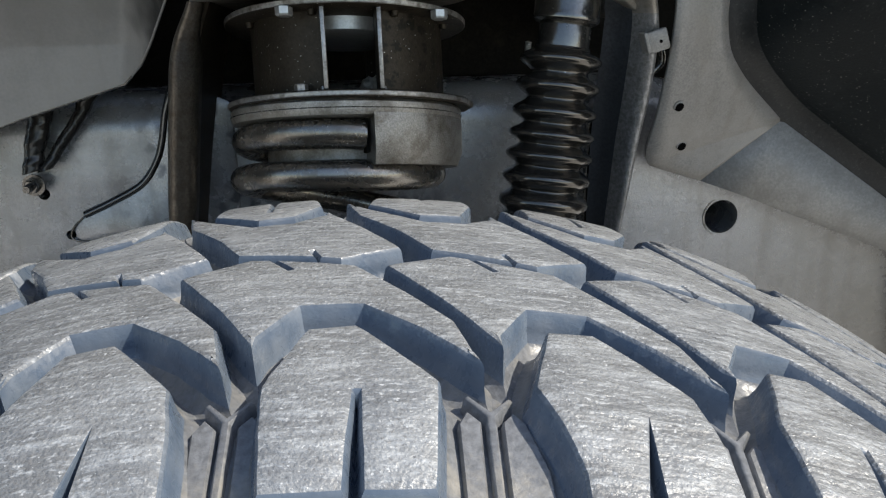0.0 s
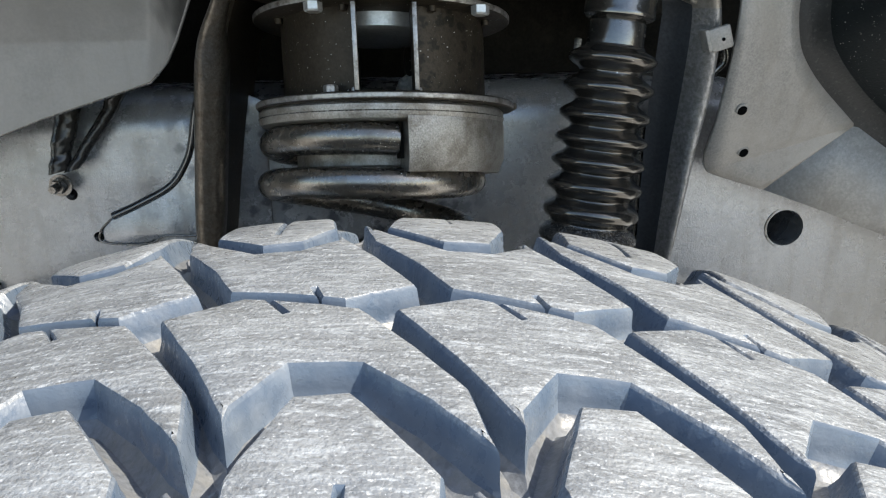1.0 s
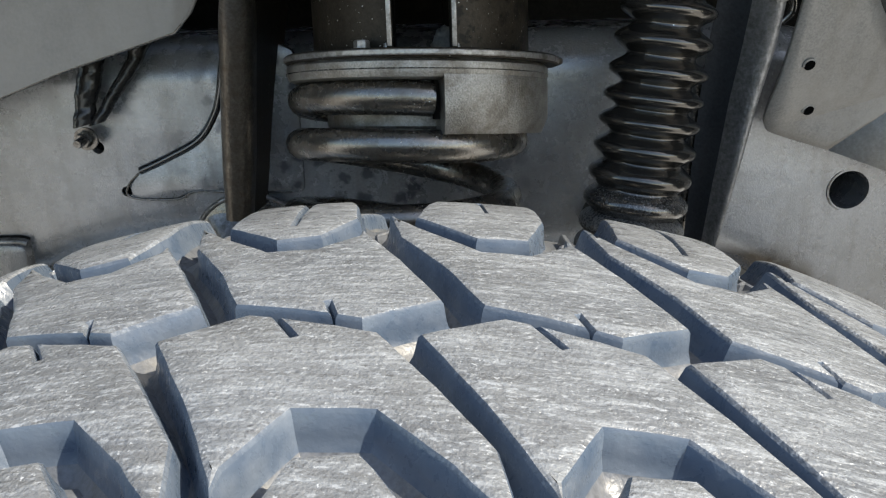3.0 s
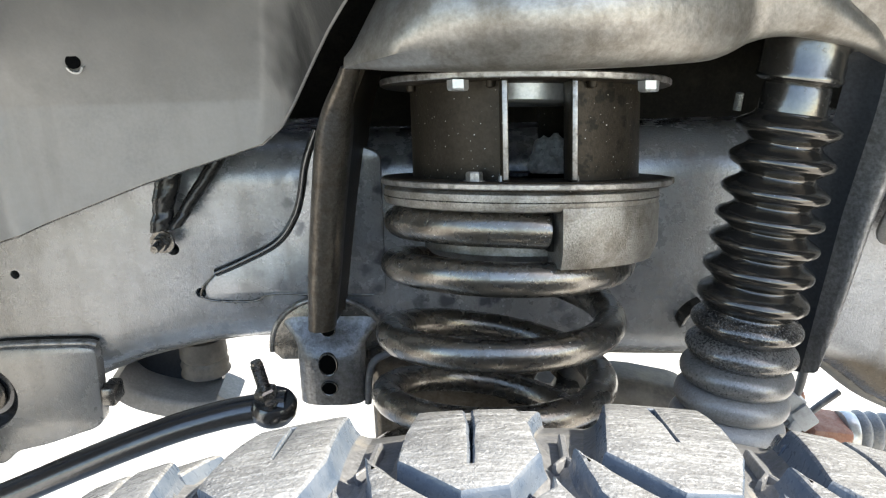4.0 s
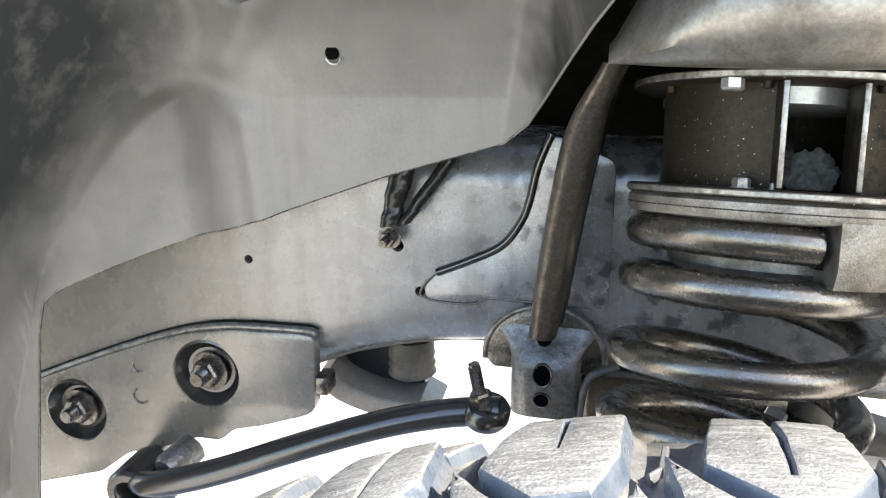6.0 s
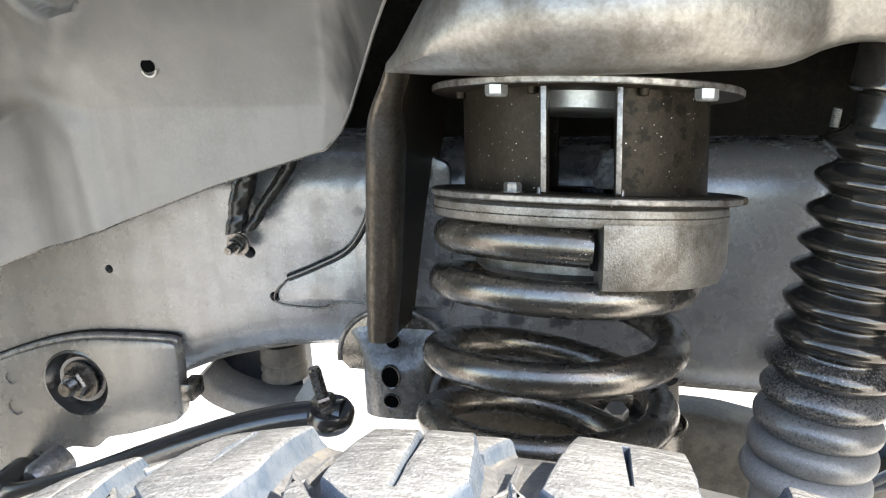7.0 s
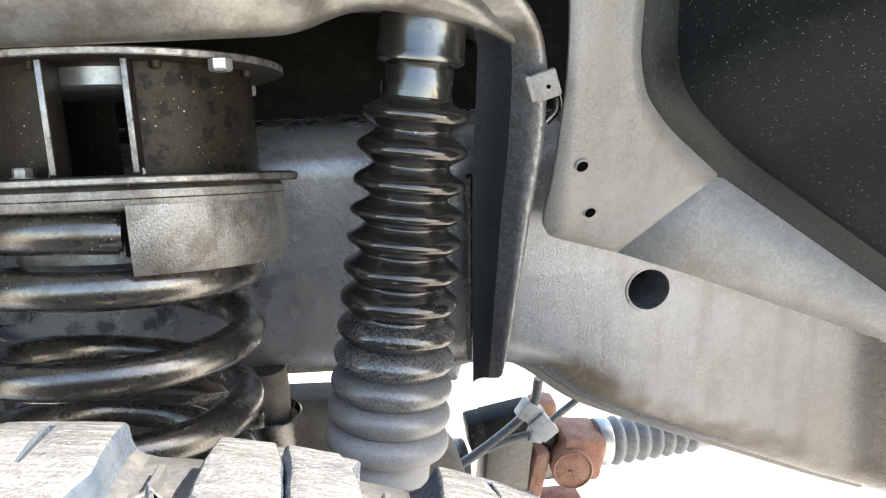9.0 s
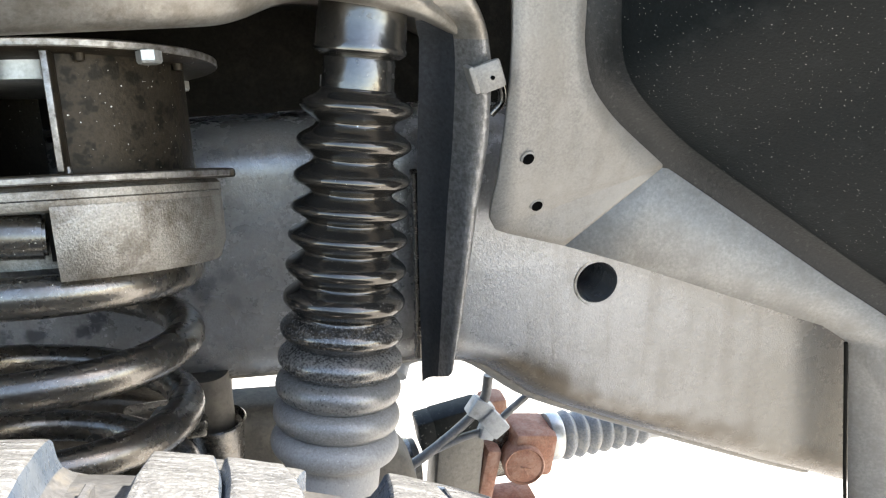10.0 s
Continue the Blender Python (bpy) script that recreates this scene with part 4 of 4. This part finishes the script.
rings(bm, loops, False)
part("channel", bm, FLANGE, lb, "flared channel with two holes", 60)
for z, r, q in ((0.7420, 0.0050, 0.95), (0.7185, 0.0062, 1.35), (0.6985, 0.0055, 0.95)):
    out = 0.018 * soft(0.758, 0.722, z) + 0.001
    bm = bmesh.new()
    rings(bm, [[on_lb(x, zz, d) for x, zz in circle(-0.1045, z, r * f, 20, q)] for f, d in ((1.22, 0.0014 - out), (1.12, -out), (1.0, 0.0004 - out))], True, False)
    part("hole_lip", bm, BLACK, lb)
    bm = bmesh.new()
    bm.faces.new([bm.verts.new(on_lb(x, zz, 0.0002 - out)) for x, zz in circle(-0.1045, z, r, 20, q)])
    part("hole", bm, HOLE, lb, "dark round hole")
bm = bmesh.new()
sweep(bm, smooth_path([on_lb(x, z, 0.001) for x, z in DISC[:25]], 2), 0.0022)
part("weld_bead", bm, EDGE, lb)
bm = bmesh.new()
sweep(bm, smooth_path([(-0.050, 0.705, 0.724), (-0.060, 0.700, 0.722), (-0.070, 0.698, 0.717), (-0.0745, 0.698, 0.704), (-0.0765, 0.700, 0.680)], 6), 0.0028)
part("cable", bm, CABLE, lb, "grey looped cable beside the bracket")

# ---- hanging fitting on the rail ----
vent = thing("breather_clip", (-0.22, 0.705, 0.81), "black taped hose fitting bolted to the rail", "hose fitting")
bm = bmesh.new()
for pts, w in (([(-0.204, 0.716, 0.895), (-0.211, 0.713, 0.866), (-0.2165, 0.709, 0.842), (-0.220, 0.706, 0.825)], 0.0112), ([(-0.165, 0.716, 0.900), (-0.178, 0.713, 0.872), (-0.196, 0.709, 0.846), (-0.210, 0.706, 0.826)], 0.0088)):
    line = smooth_path(pts, 10)
    loops = []
    for i, p in enumerate(line):
        r = w * (1 + 0.05 * math.sin(i * 0.5) + 0.12 * noise.noise(p * 250)) * (1 - 0.3 * i / len(line))
        loops.append([p + Vector((r * math.cos(2 * math.pi * k / 14), 0.8 * r * math.sin(2 * math.pi * k / 14), 0.25 * r * math.cos(2 * math.pi * k / 14))) for k in range(14)])
    rings(bm, loops)
part("hose", bm, TAPE, vent, "shiny taped black hose legs")
hexbolt("nut", (-0.2225, 0.712, 0.8135), (-0.1, -1, -0.1), 0.0062, 0.006, BOLT, vent, 0.009, 0.008)

# ---- mount, axle and shaft under the rail ----
place = Matrix.Identity(4)
mount = thing("body_mount", (-0.235, 0.82, 0.625), "dark open cup with a dusty ringed rubber under the rail", "rubber mount")
bm = bmesh.new()
lathe(bm, [(0.0, 0.70), (0.0190, 0.70), (0.0200, 0.684), (0.0180, 0.681), (0.0205, 0.676), (0.0185, 0.672), (0.0210, 0.668), (0.0, 0.665)], (-0.221, 0.780, 0), n=36)
part("rubber", bm, AXLE, mount, "dusty ringed rubber", 60)
BOWL = [(-0.300, 0.664), (-0.287, 0.649), (-0.266, 0.639), (-0.240, 0.633), (-0.222, 0.632), (-0.206, 0.636), (-0.200, 0.645)]
bm = bmesh.new()
sweep(bm, smooth_path([(x, 0.785, z) for x, z in BOWL], 6), rounded([(-0.020, -0.006), (0.020, -0.006), (0.020, 0.012), (-0.020, 0.012)], 0.004, 3), up=(0, 0, 1))
part("cup_rim", bm, PALE_GREY, mount, "grey pressed rim of the cup", 60)
# dark back plate stands in for the shade inside the open cup
bm = bmesh.new()
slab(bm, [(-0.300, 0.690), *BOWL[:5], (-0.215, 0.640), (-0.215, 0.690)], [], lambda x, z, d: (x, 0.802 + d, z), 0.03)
part("cup_shade_plate", bm, SHADED_HOLLOW, mount, "dark plate for the shade inside the cup")

axle = thing("axle_housing", (0.13, 0.75, 0.50), "dusty brown axle housing and spring perch", "axle")
bm = bmesh.new()
lathe(bm, [(0.0, -0.28), (0.045, -0.28), (0.045, 0.34), (0.0, 0.34)], (0.045, 0.74, 0.555), (0, 1, 0), 40)
part("tube", bm, AXLE, axle)
bm = bmesh.new()
lathe(bm, [(0.0, 0.634), (0.085, 0.634), (0.086, 0.642), (0.02, 0.642), (0.02, 0.67), (0.0, 0.67)], (0.005, 0.612, 0), n=48)
part("perch", bm, AXLE, axle)
bm = bmesh.new()
lathe(bm, [(0.0, 0.60), (0.0145, 0.60), (0.0165, 0.640), (0.0195, 0.672), (0.0215, 0.6755), (0.0205, 0.6765), (0.0180, 0.672), (0.0, 0.668)], (0.0885, 0.715, 0), n=36)
part("cup", bm, BLACK, axle, "black cup with a raised rim")
bm = bmesh.new()
lathe(bm, [(0.0, 0.66), (0.0155, 0.66), (0.0160, 0.70), (0.0150, 0.712), (0.0, 0.712)], (0.0865, 0.716, 0), n=32)
part("bump_rubber", bm, AXLE, axle, "grey bump rubber in the cup")
bm = bmesh.new()
slab(bm, rounded([(0.03, 0.50), (0.25, 0.50), (0.235, 0.585), (0.19, 0.640), (0.14, 0.653), (0.09, 0.657), (0.03, 0.650)], 0.012, 4), [], lambda x, z, d: (x, 0.748 + d, z), 0.045, 0.018, 5)
part("casting", bm, AXLE, axle)
bm = bmesh.new()
slab(bm, rounded([(-0.078, 0.55), (0.062, 0.55), (0.062, 0.672), (0.030, 0.688), (-0.040, 0.700), (-0.078, 0.700)], 0.012, 4), [], lambda x, z, d: (x, 0.742 + d, z), 0.03, 0.008, 3)
part("perch_bracket", bm, LEG, axle, "dark brown plate behind the lower coil")
bm = bmesh.new()
lathe(bm, [(0.0, -0.12), (0.055, -0.12), (0.055, 0.03), (0.040, 0.08), (0.034, 0.10), (0.0, 0.10)], (0.09, 0.886, 0.500), (1, 0.05, -0.08), 40)
part("pinion_nose", bm, AXLE, axle)
bm = bmesh.new()
box(bm, (0.028, 0.690, 0.676), (0.085, 0.73, 0.690), 0.004)
part("clamp_plate", bm, BLACK, axle)
hexbolt("bolt", (0.058, 0.697, 0.690), (0, -0.3, 1), 0.0085, 0.008, ZINC, axle)

shaft = thing("drive_shaft", (0.40, 0.86, 0.46), "rusty universal joint with a grey ribbed dust boot", "drive shaft")
bm = bmesh.new()
box(bm, (0.352, 0.855, 0.478), (0.398, 0.905, 0.526), 0.007, Matrix.Rotation(radians(10), 4, "Y"))
box(bm, (0.318, 0.858, 0.425), (0.335, 0.895, 0.515), 0.006, Matrix.Rotation(radians(12), 4, "Y"))
box(bm, (0.322, 0.858, 0.432), (0.380, 0.895, 0.452), 0.006, Matrix.Rotation(radians(4), 4, "Y"))
part("yoke", bm, RUST, shaft)
bm = bmesh.new()
lathe(bm, [(0.0, -0.03), (0.0205, -0.03), (0.0205, 0.004), (0.0190, 0.006), (0.0172, 0.004), (0.0162, 0.0045), (0.0, 0.005)], (0.362, 0.852, 0.498), (-0.15, -1, 0.1), 36)
cap_ = part("bearing_cap", bm, RUST, shaft, "round pinkish rusty bearing cap")
bm = bmesh.new()
box(bm, (0.357, 0.8455, 0.4955), (0.369, 0.8475, 0.4975), 0.0006, Matrix.Rotation(radians(20), 4, "Y"))
box(bm, (0.3620, 0.8455, 0.4870), (0.3640, 0.8475, 0.4965), 0.0006, Matrix.Rotation(radians(-20), 4, "Y"))
part("cast_mark", bm, RUST, cap_)
bm = bmesh.new()
box(bm, (0.336, 0.875, 0.470), (0.356, 0.89, 0.525), 0.004)
part("joint_cross", bm, BLACK, shaft)
bm = bmesh.new()
lathe(bm, [(0.0, 0.0), (0.0235, 0.0), (0.0245, 0.002), (0.0245, 0.011), (0.0235, 0.013), (0.0, 0.013)], (0.396, 0.884, 0.504), (1, 0.05, -0.10), 36)
part("clamp_band", bm, ZINC, shaft, "bright clamp band")
bm = bmesh.new()
prof = [(0.0, 0.012)]
for k in range(7):
    r = 0.0255 - 0.0012 * k
    prof += [(r - 0.005, 0.014 + 0.0145 * k), (r - 0.001, 0.019 + 0.0145 * k), (r, 0.0215 + 0.0145 * k), (r - 0.001, 0.024 + 0.0145 * k)]
lathe(bm, prof + [(0.013, 0.118), (0.013, 0.22), (0, 0.22)], (0.396, 0.884, 0.504), (1, 0.05, -0.10), 36)
part("dust_boot", bm, DUSTBOOT, shaft, "grey ribbed rubber dust boot", 60)
bm = bmesh.new()
lathe(bm, [(0.0, -0.05), (0.028, -0.05), (0.028, 0.02), (0.031, 0.022), (0.031, 0.034), (0.026, 0.036), (0.0, 0.036)], (0.225, 0.885, 0.492), (1, 0.05, -0.08), 40)
part("housing", bm, AXLE, shaft, "dark oily housing")
bm = bmesh.new()
lathe(bm, [(0.0, 0.0), (0.0335, 0.0), (0.0335, 0.005), (0.0, 0.005)], (0.247, 0.885, 0.490), (1, 0.05, -0.08), 40)
part("seal_ring", bm, BLACK, shaft, "black seal ring")
bm = bmesh.new()
lathe(bm, [(0.0, 0.0), (0.0325, 0.0), (0.0345, 0.003), (0.0325, 0.006), (0.0, 0.006)], (0.206, 0.886, 0.494), (1, 0.05, -0.08), 40)
part("clamp_ring", bm, TAPE, shaft, "black clamp ring")
bm = bmesh.new()
box(bm, (0.275, 0.86, 0.445), (0.322, 0.90, 0.535), 0.005, Matrix.Rotation(radians(6), 4, "Y"))
part("flange_block", bm, DIRT, shaft, "dirty grey flange block")
bm = bmesh.new()
box(bm, (0.262, 0.865, 0.520), (0.280, 0.895, 0.553), 0.003, Matrix.Rotation(radians(-8), 4, "Y"))
box(bm, (0.276, 0.865, 0.535), (0.325, 0.895, 0.558), 0.003, Matrix.Rotation(radians(-8), 4, "Y"))
part("stop_plate", bm, DARKLINER, shaft, "black stepped plate")
bm = bmesh.new()
box(bm, (0.327, 0.875, 0.533), (0.355, 0.905, 0.560), 0.008)
part("upper_lug", bm, RUST, shaft)

place = SET
plug = thing("wiring_connector", (0.325, 0.80, 0.585), "grey plastic wiring plug with two cables", "connector")
bm = bmesh.new()
box(bm, (0.303, 0.795, 0.594), (0.324, 0.809, 0.612), 0.002, Matrix.Rotation(radians(35), 4, "Y"))
box(bm, (0.316, 0.792, 0.576), (0.334, 0.806, 0.602), 0.002, Matrix.Rotation(radians(-38), 4, "Y"))
box(bm, (0.312, 0.793, 0.574), (0.326, 0.807, 0.587), 0.002, Matrix.Rotation(radians(20), 4, "Y"))
part("shell", bm, GREY, plug)
for pts, r in (([(0.322, 0.802, 0.635), (0.318, 0.802, 0.612), (0.305, 0.802, 0.596), (0.285, 0.802, 0.580), (0.262, 0.80, 0.566), (0.24, 0.80, 0.553)], 0.0045),
               ([(0.364, 0.81, 0.606), (0.345, 0.805, 0.596), (0.322, 0.80, 0.583), (0.295, 0.80, 0.577), (0.262, 0.80, 0.566), (0.243, 0.80, 0.556)], 0.0034)):
    bm = bmesh.new()
    sweep(bm, smooth_path(pts, 8), r)
    part("cable", bm, CABLE, plug)
bm = bmesh.new()
sweep(bm, smooth_path([(0.246, 0.70, 0.712), (0.240, 0.72, 0.703), (0.231, 0.74, 0.69), (0.222, 0.75, 0.683)], 6), 0.004)
lathe(bm, [(0.0, 0), (0.010, 0), (0.010, 0.018), (0, 0.018)], (0.224, 0.735, 0.683), (0.4, 0.6, 0.6), 20)
tagged(part("brake_hose_end", bm, GREY), "grey hose end with ferrule under the rail", "hose")
place = Matrix.Identity(4)
bm = bmesh.new()
sweep(bm, smooth_path([(0.1600, 0.7080, 0.7340), (0.1590, 0.7020, 0.7370), (0.1605, 0.6990, 0.7440), (0.1660, 0.6985, 0.7500), (0.1730, 0.7000, 0.7530)], 6), rounded([(-0.0016, -0.005), (0.0016, -0.005), (0.0016, 0.005), (-0.0016, 0.005)], 0.001, 2), up=(0, 1, 0))
tagged(part("hose_clip", bm, TAPE), "small bent black clip on the chassis rail", "clip")
place = SET
bm = bmesh.new()
lathe(bm, [(0, 0)] + [(0.0028 - 0.0005 * (k % 2), 0.0006 * k) for k in range(20)] + [(0, 0.012)], (0.178, 0.672, 0.905), (0.1, 0, 1), 14)
tagged(part("threaded_stud", bm, ZINC), "short bright threaded stud beside the damper", "bolt")

# ---- wheel with tread blocks ----
place = Matrix.Identity(4)
ZT, RT, COUNT, CROWN = 0.8759, 0.42, 40, 2.2
wheel = new("wheel")
wheel.matrix_basis = Matrix.Translation((0.0055, 0.279, ZT - RT)) @ Matrix.Rotation(-0.09, 4, "Z") @ Matrix.Rotation(0.0161, 4, "Y")
tagged(wheel, "off-road wheel with a dusty grey block-tread tyre", "wheel")
DEPTH = 0.0125


def crown(u):
    """How far the tread falls away towards its shoulders."""
    return u * u / CROWN + 3.5 * max(0.0, abs(u) - 0.075) ** 2


def tread_point(s, u, h):
    r, a = RT - crown(u) + h, s / RT
    return (r * math.sin(a), u, r * math.cos(a))


bm = bmesh.new()
prof = [(0.225, -0.10), (0.26, -0.132), (0.32, -0.146), (0.36, -0.144), (0.375, -0.138)]
prof += [(RT - crown(u) - DEPTH, u) for u in [-0.125 + 0.0125 * k for k in range(21)]]
prof += [(0.375, 0.138), (0.36, 0.144), (0.32, 0.146), (0.26, 0.132), (0.225, 0.10), (0.225, -0.10)]
lathe(bm, [(r, -u) for r, u in prof], (0, 0, 0), (0, -1, 0), 160)
tyre = new("tyre", to_mesh("tyre", bm, GROOVE, 50))
tyre.parent = wheel
tagged(tyre, "block-tread tyre carcass with dusty grooves")
bm = bmesh.new()
lathe(bm, [(0.06, -0.02), (0.15, -0.05), (0.20, -0.03), (0.222, -0.098), (0.2245, -0.098), (0.2245, 0.098), (0.215, 0.098), (0.19, 0.0), (0.06, 0.0)], (0, 0, 0), (0, -1, 0), 64)
rim = new("rim", to_mesh("rim", bm, BLACK))
rim.parent = wheel

rng = random.Random(4)


def within(p, poly):
    """Whether a flat point lies inside a polygon."""
    return sum((a[1] > p.y) != (b[1] > p.y) and p.x < a[0] + (p.y - a[1]) * (b[0] - a[0]) / (b[1] - a[1]) for a, b in zip(poly, poly[1:] + poly[:1])) % 2


def tread_block(name, outline, extra=(), slot=None):
    """A tread block: chamfered top, drafted sides, edges slightly chipped."""
    bm = bmesh.new()
    for poly, top_h in ((outline, 0.0), *extra):
        fine = []
        for i, p in enumerate(poly):
            q = poly[(i + 1) % len(poly)]
            n = max(1, round((Vector(q) - Vector(p)).length / 0.006))
            for k in range(n):
                t = k / n
                j = 0.00022 if k else 0
                fine.append((p[0] + (q[0] - p[0]) * t + rng.uniform(-j, j), p[1] + (q[1] - p[1]) * t + rng.uniform(-j, j)))
        levels = ((-0.0019, 0.0), (-0.0008, -0.0004), (-0.0001, -0.0014), (0.0007, -0.0065), (0.0018, -DEPTH + 0.0028), (0.0040, -DEPTH + 0.0008), (0.0075, -DEPTH - 0.0008))
        vs = rings(bm, [[tread_point(s, u, top_h + h) for s, u in inset(fine, o)] for o, h in levels], True, False)
        top, loops = list(vs[0]), [inset(fine, levels[0][0])]
        if slot:
            rim = rings(bm, [[tread_point(s, u, top_h + h) for s, u in inset(slot, o)] for o, h in ((0.0003, 0.0), (0.0, -0.0005), (-0.0002, -0.0065))], True, False)
            bm.faces.new(rim[-1])
            top, loops = top + list(rim[0]), loops + [inset(slot, 0.0003)]
        flat, edges = [], []
        for loop in loops:
            edges += [(len(flat) + i, len(flat) + (i + 1) % len(loop)) for i in range(len(loop))]
            flat += [Vector(p) for p in loop]
        lo, hi = [min(p[c] for p in flat) for c in (0, 1)], [max(p[c] for p in flat) for c in (0, 1)]
        spread = [Vector((lo[0] + 0.008 * (i + 0.5 * (j % 2)), lo[1] + 0.008 * j)) for j in range(1, int((hi[1] - lo[1]) / 0.008) + 1) for i in range(1, int((hi[0] - lo[0]) / 0.008) + 1)]
        points, _, faces, source, _, _ = delaunay_2d_cdt(flat + spread, edges, [], 0, 1e-6)
        made = []
        for p, old in zip(points, source):
            known = [i for i in old if i < len(flat)]
            made.append(top[known[0]] if known else bm.verts.new(tread_point(p.x, p.y, top_h)))
        for face in faces:
            corners, mid = [made[i] for i in face], sum((points[i] for i in face), Vector((0, 0))) / len(face)
            if sum(within(mid, loop) for loop in loops) == 1 and len(set(corners)) == len(face) and not bm.faces.get(corners):
                bm.faces.new(corners)
        bmesh.ops.delete(bm, geom=[v for v in bm.verts if not v.link_faces], context="VERTS")
    bmesh.ops.triangulate(bm, faces=[f for f in bm.faces if len(f.verts) > 4], quad_method="BEAUTY", ngon_method="BEAUTY")
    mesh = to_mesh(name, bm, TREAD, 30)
    mesh.materials.append(GROOVE)
    for p in mesh.polygons:
        if math.hypot(p.center.x, p.center.z) < RT - crown(p.center.y) - 0.0095 and p.normal.length > 0:
            p.material_index = 1
    return mesh


def turned(poly):
    """The same outline for the other half of the tread: half a turn, and stepped on."""
    return [(-s - 0.030, -u) for s, u in poly]


CENTRE = [(-0.0525, -0.0113), (-0.0308, 0.0000), (-0.0241, -0.0018), (-0.0172, -0.0128), (-0.0165, -0.0124), (-0.0232, -0.0022), (0.0038, -0.0104), (0.0165, -0.0290), (0.0330, -0.0540), (0.0385, -0.0790), (0.0235, -0.0600), (0.0069, -0.0438), (-0.0108, -0.0438), (-0.0206, -0.0620), (-0.0212, -0.0690), (-0.0365, -0.0390)]
CENTRE_FAR = turned([(-0.0492, -0.0075), (-0.0290, 0.0045), (-0.0218, 0.0022), (-0.0190, -0.0060), (-0.0183, -0.0056), (-0.0209, 0.0018), (0.0065, -0.0055), (0.0170, -0.0275), (0.0330, -0.0535), (0.0385, -0.0770), (0.0235, -0.0600), (0.0066, -0.0442), (-0.0080, -0.0444), (-0.0196, -0.0556), (-0.0204, -0.0620), (-0.0355, -0.0350)])
# shoulder blocks alternate: a short one with a step at its end, and a long one
SHORT = [(-0.0079, -0.0583), (0.0056, -0.0567), (0.0269, -0.0860), (0.0262, -0.1000), (0.0249, -0.1190), (0.0080, -0.1190), (0.0073, -0.1040), (0.0068, -0.0900), (0.0060, -0.0900), (0.0050, -0.1040), (0.0044, -0.1190), (-0.0149, -0.1190), (-0.0165, -0.1020), (-0.0172, -0.0870)]
SHORT_STEP = [(0.0262, -0.1170), (0.0240, -0.1360), (-0.0115, -0.1360), (-0.0160, -0.1170)]
LONG = [(-0.0078, -0.0571), (0.0061, -0.0558), (0.0269, -0.0840), (0.0300, -0.1010), (0.0310, -0.1180), (0.0300, -0.1320), (-0.0075, -0.1320), (-0.0080, -0.1130), (-0.0115, -0.0990), (-0.0160, -0.0868)]
LONG_SLOT = [(0.0114, -0.0945), (0.0102, -0.1190), (0.0062, -0.1185)]
SHORT_FAR = [(-0.0365, 0.0536), (-0.0222, 0.0560), (-0.0124, 0.0734), (-0.0150, 0.0910), (-0.0195, 0.1094), (-0.0362, 0.1102), (-0.0344, 0.0930), (-0.0337, 0.0690), (-0.0345, 0.0690), (-0.0358, 0.0930), (-0.0384, 0.1104), (-0.0556, 0.1105), (-0.0570, 0.0910), (-0.0574, 0.0716)]
SHORT_STEP_FAR = [(-0.0575, 0.1060), (-0.0510, 0.1260), (-0.0105, 0.1250), (-0.0160, 0.1040)]
LONG_FAR = [(-0.0385, 0.0546), (-0.0215, 0.0565), (-0.0152, 0.0780), (-0.0164, 0.0990), (-0.0180, 0.1210), (-0.0540, 0.1195), (-0.0570, 0.0960), (-0.0594, 0.0743)]
LONG_SLOT_FAR = [(-0.0347, 0.0830), (-0.0366, 0.1140), (-0.0388, 0.1138), (-0.0355, 0.0830)]
RIB = [(0.0388, -0.0880), (0.0335, -0.0810), (0.0347, -0.0800), (0.0400, -0.0862), (0.0452, -0.0805), (0.0462, -0.0815), (0.0412, -0.0885), (0.0414, -0.1300), (0.0390, -0.1300)]
RIB_FAR = turned([(0.0388, -0.0850), (0.0355, -0.0800), (0.0365, -0.0790), (0.0400, -0.0835), (0.0435, -0.0790), (0.0445, -0.0800), (0.0412, -0.0850), (0.0412, -0.1030), (0.0388, -0.1030)])
PADS = [[(0.0315, -0.0900), (0.0340, -0.0850), (0.0374, -0.0890), (0.0374, -0.1300), (0.0325, -0.1300)], [(0.0428, -0.0890), (0.0460, -0.0850), (0.0490, -0.0890), (0.0530, -0.1040), (0.0550, -0.1300), (0.0430, -0.1300)]]
blocks = {0: [tread_block("tread_block", SHORT, [(SHORT_STEP, -0.0065)]), tread_block("tread_block", SHORT_FAR, [(SHORT_STEP_FAR, -0.005)])],
          1: [tread_block("tread_block", LONG, slot=LONG_SLOT), tread_block("tread_block", LONG_FAR, slot=LONG_SLOT_FAR)]}
centres = [tread_block("tread_block", CENTRE), tread_block("tread_block", CENTRE_FAR)]
bars = []
for name, poly, h in [("groove_bar", RIB, -0.0080), ("groove_bar", RIB_FAR, -0.0085)] + [("groove_pad", p, -0.0090) for p in PADS]:
    bm = bmesh.new()
    vs = rings(bm, [[tread_point(s, u, h + d) for s, u in inset(poly, o)] for o, d in ((-0.0005, 0.0), (0, -0.0005), (0.0006, -0.0075))], True, False)
    bm.faces.new(vs[0])
    bars.append((name, to_mesh(name, bm, GROOVE)))
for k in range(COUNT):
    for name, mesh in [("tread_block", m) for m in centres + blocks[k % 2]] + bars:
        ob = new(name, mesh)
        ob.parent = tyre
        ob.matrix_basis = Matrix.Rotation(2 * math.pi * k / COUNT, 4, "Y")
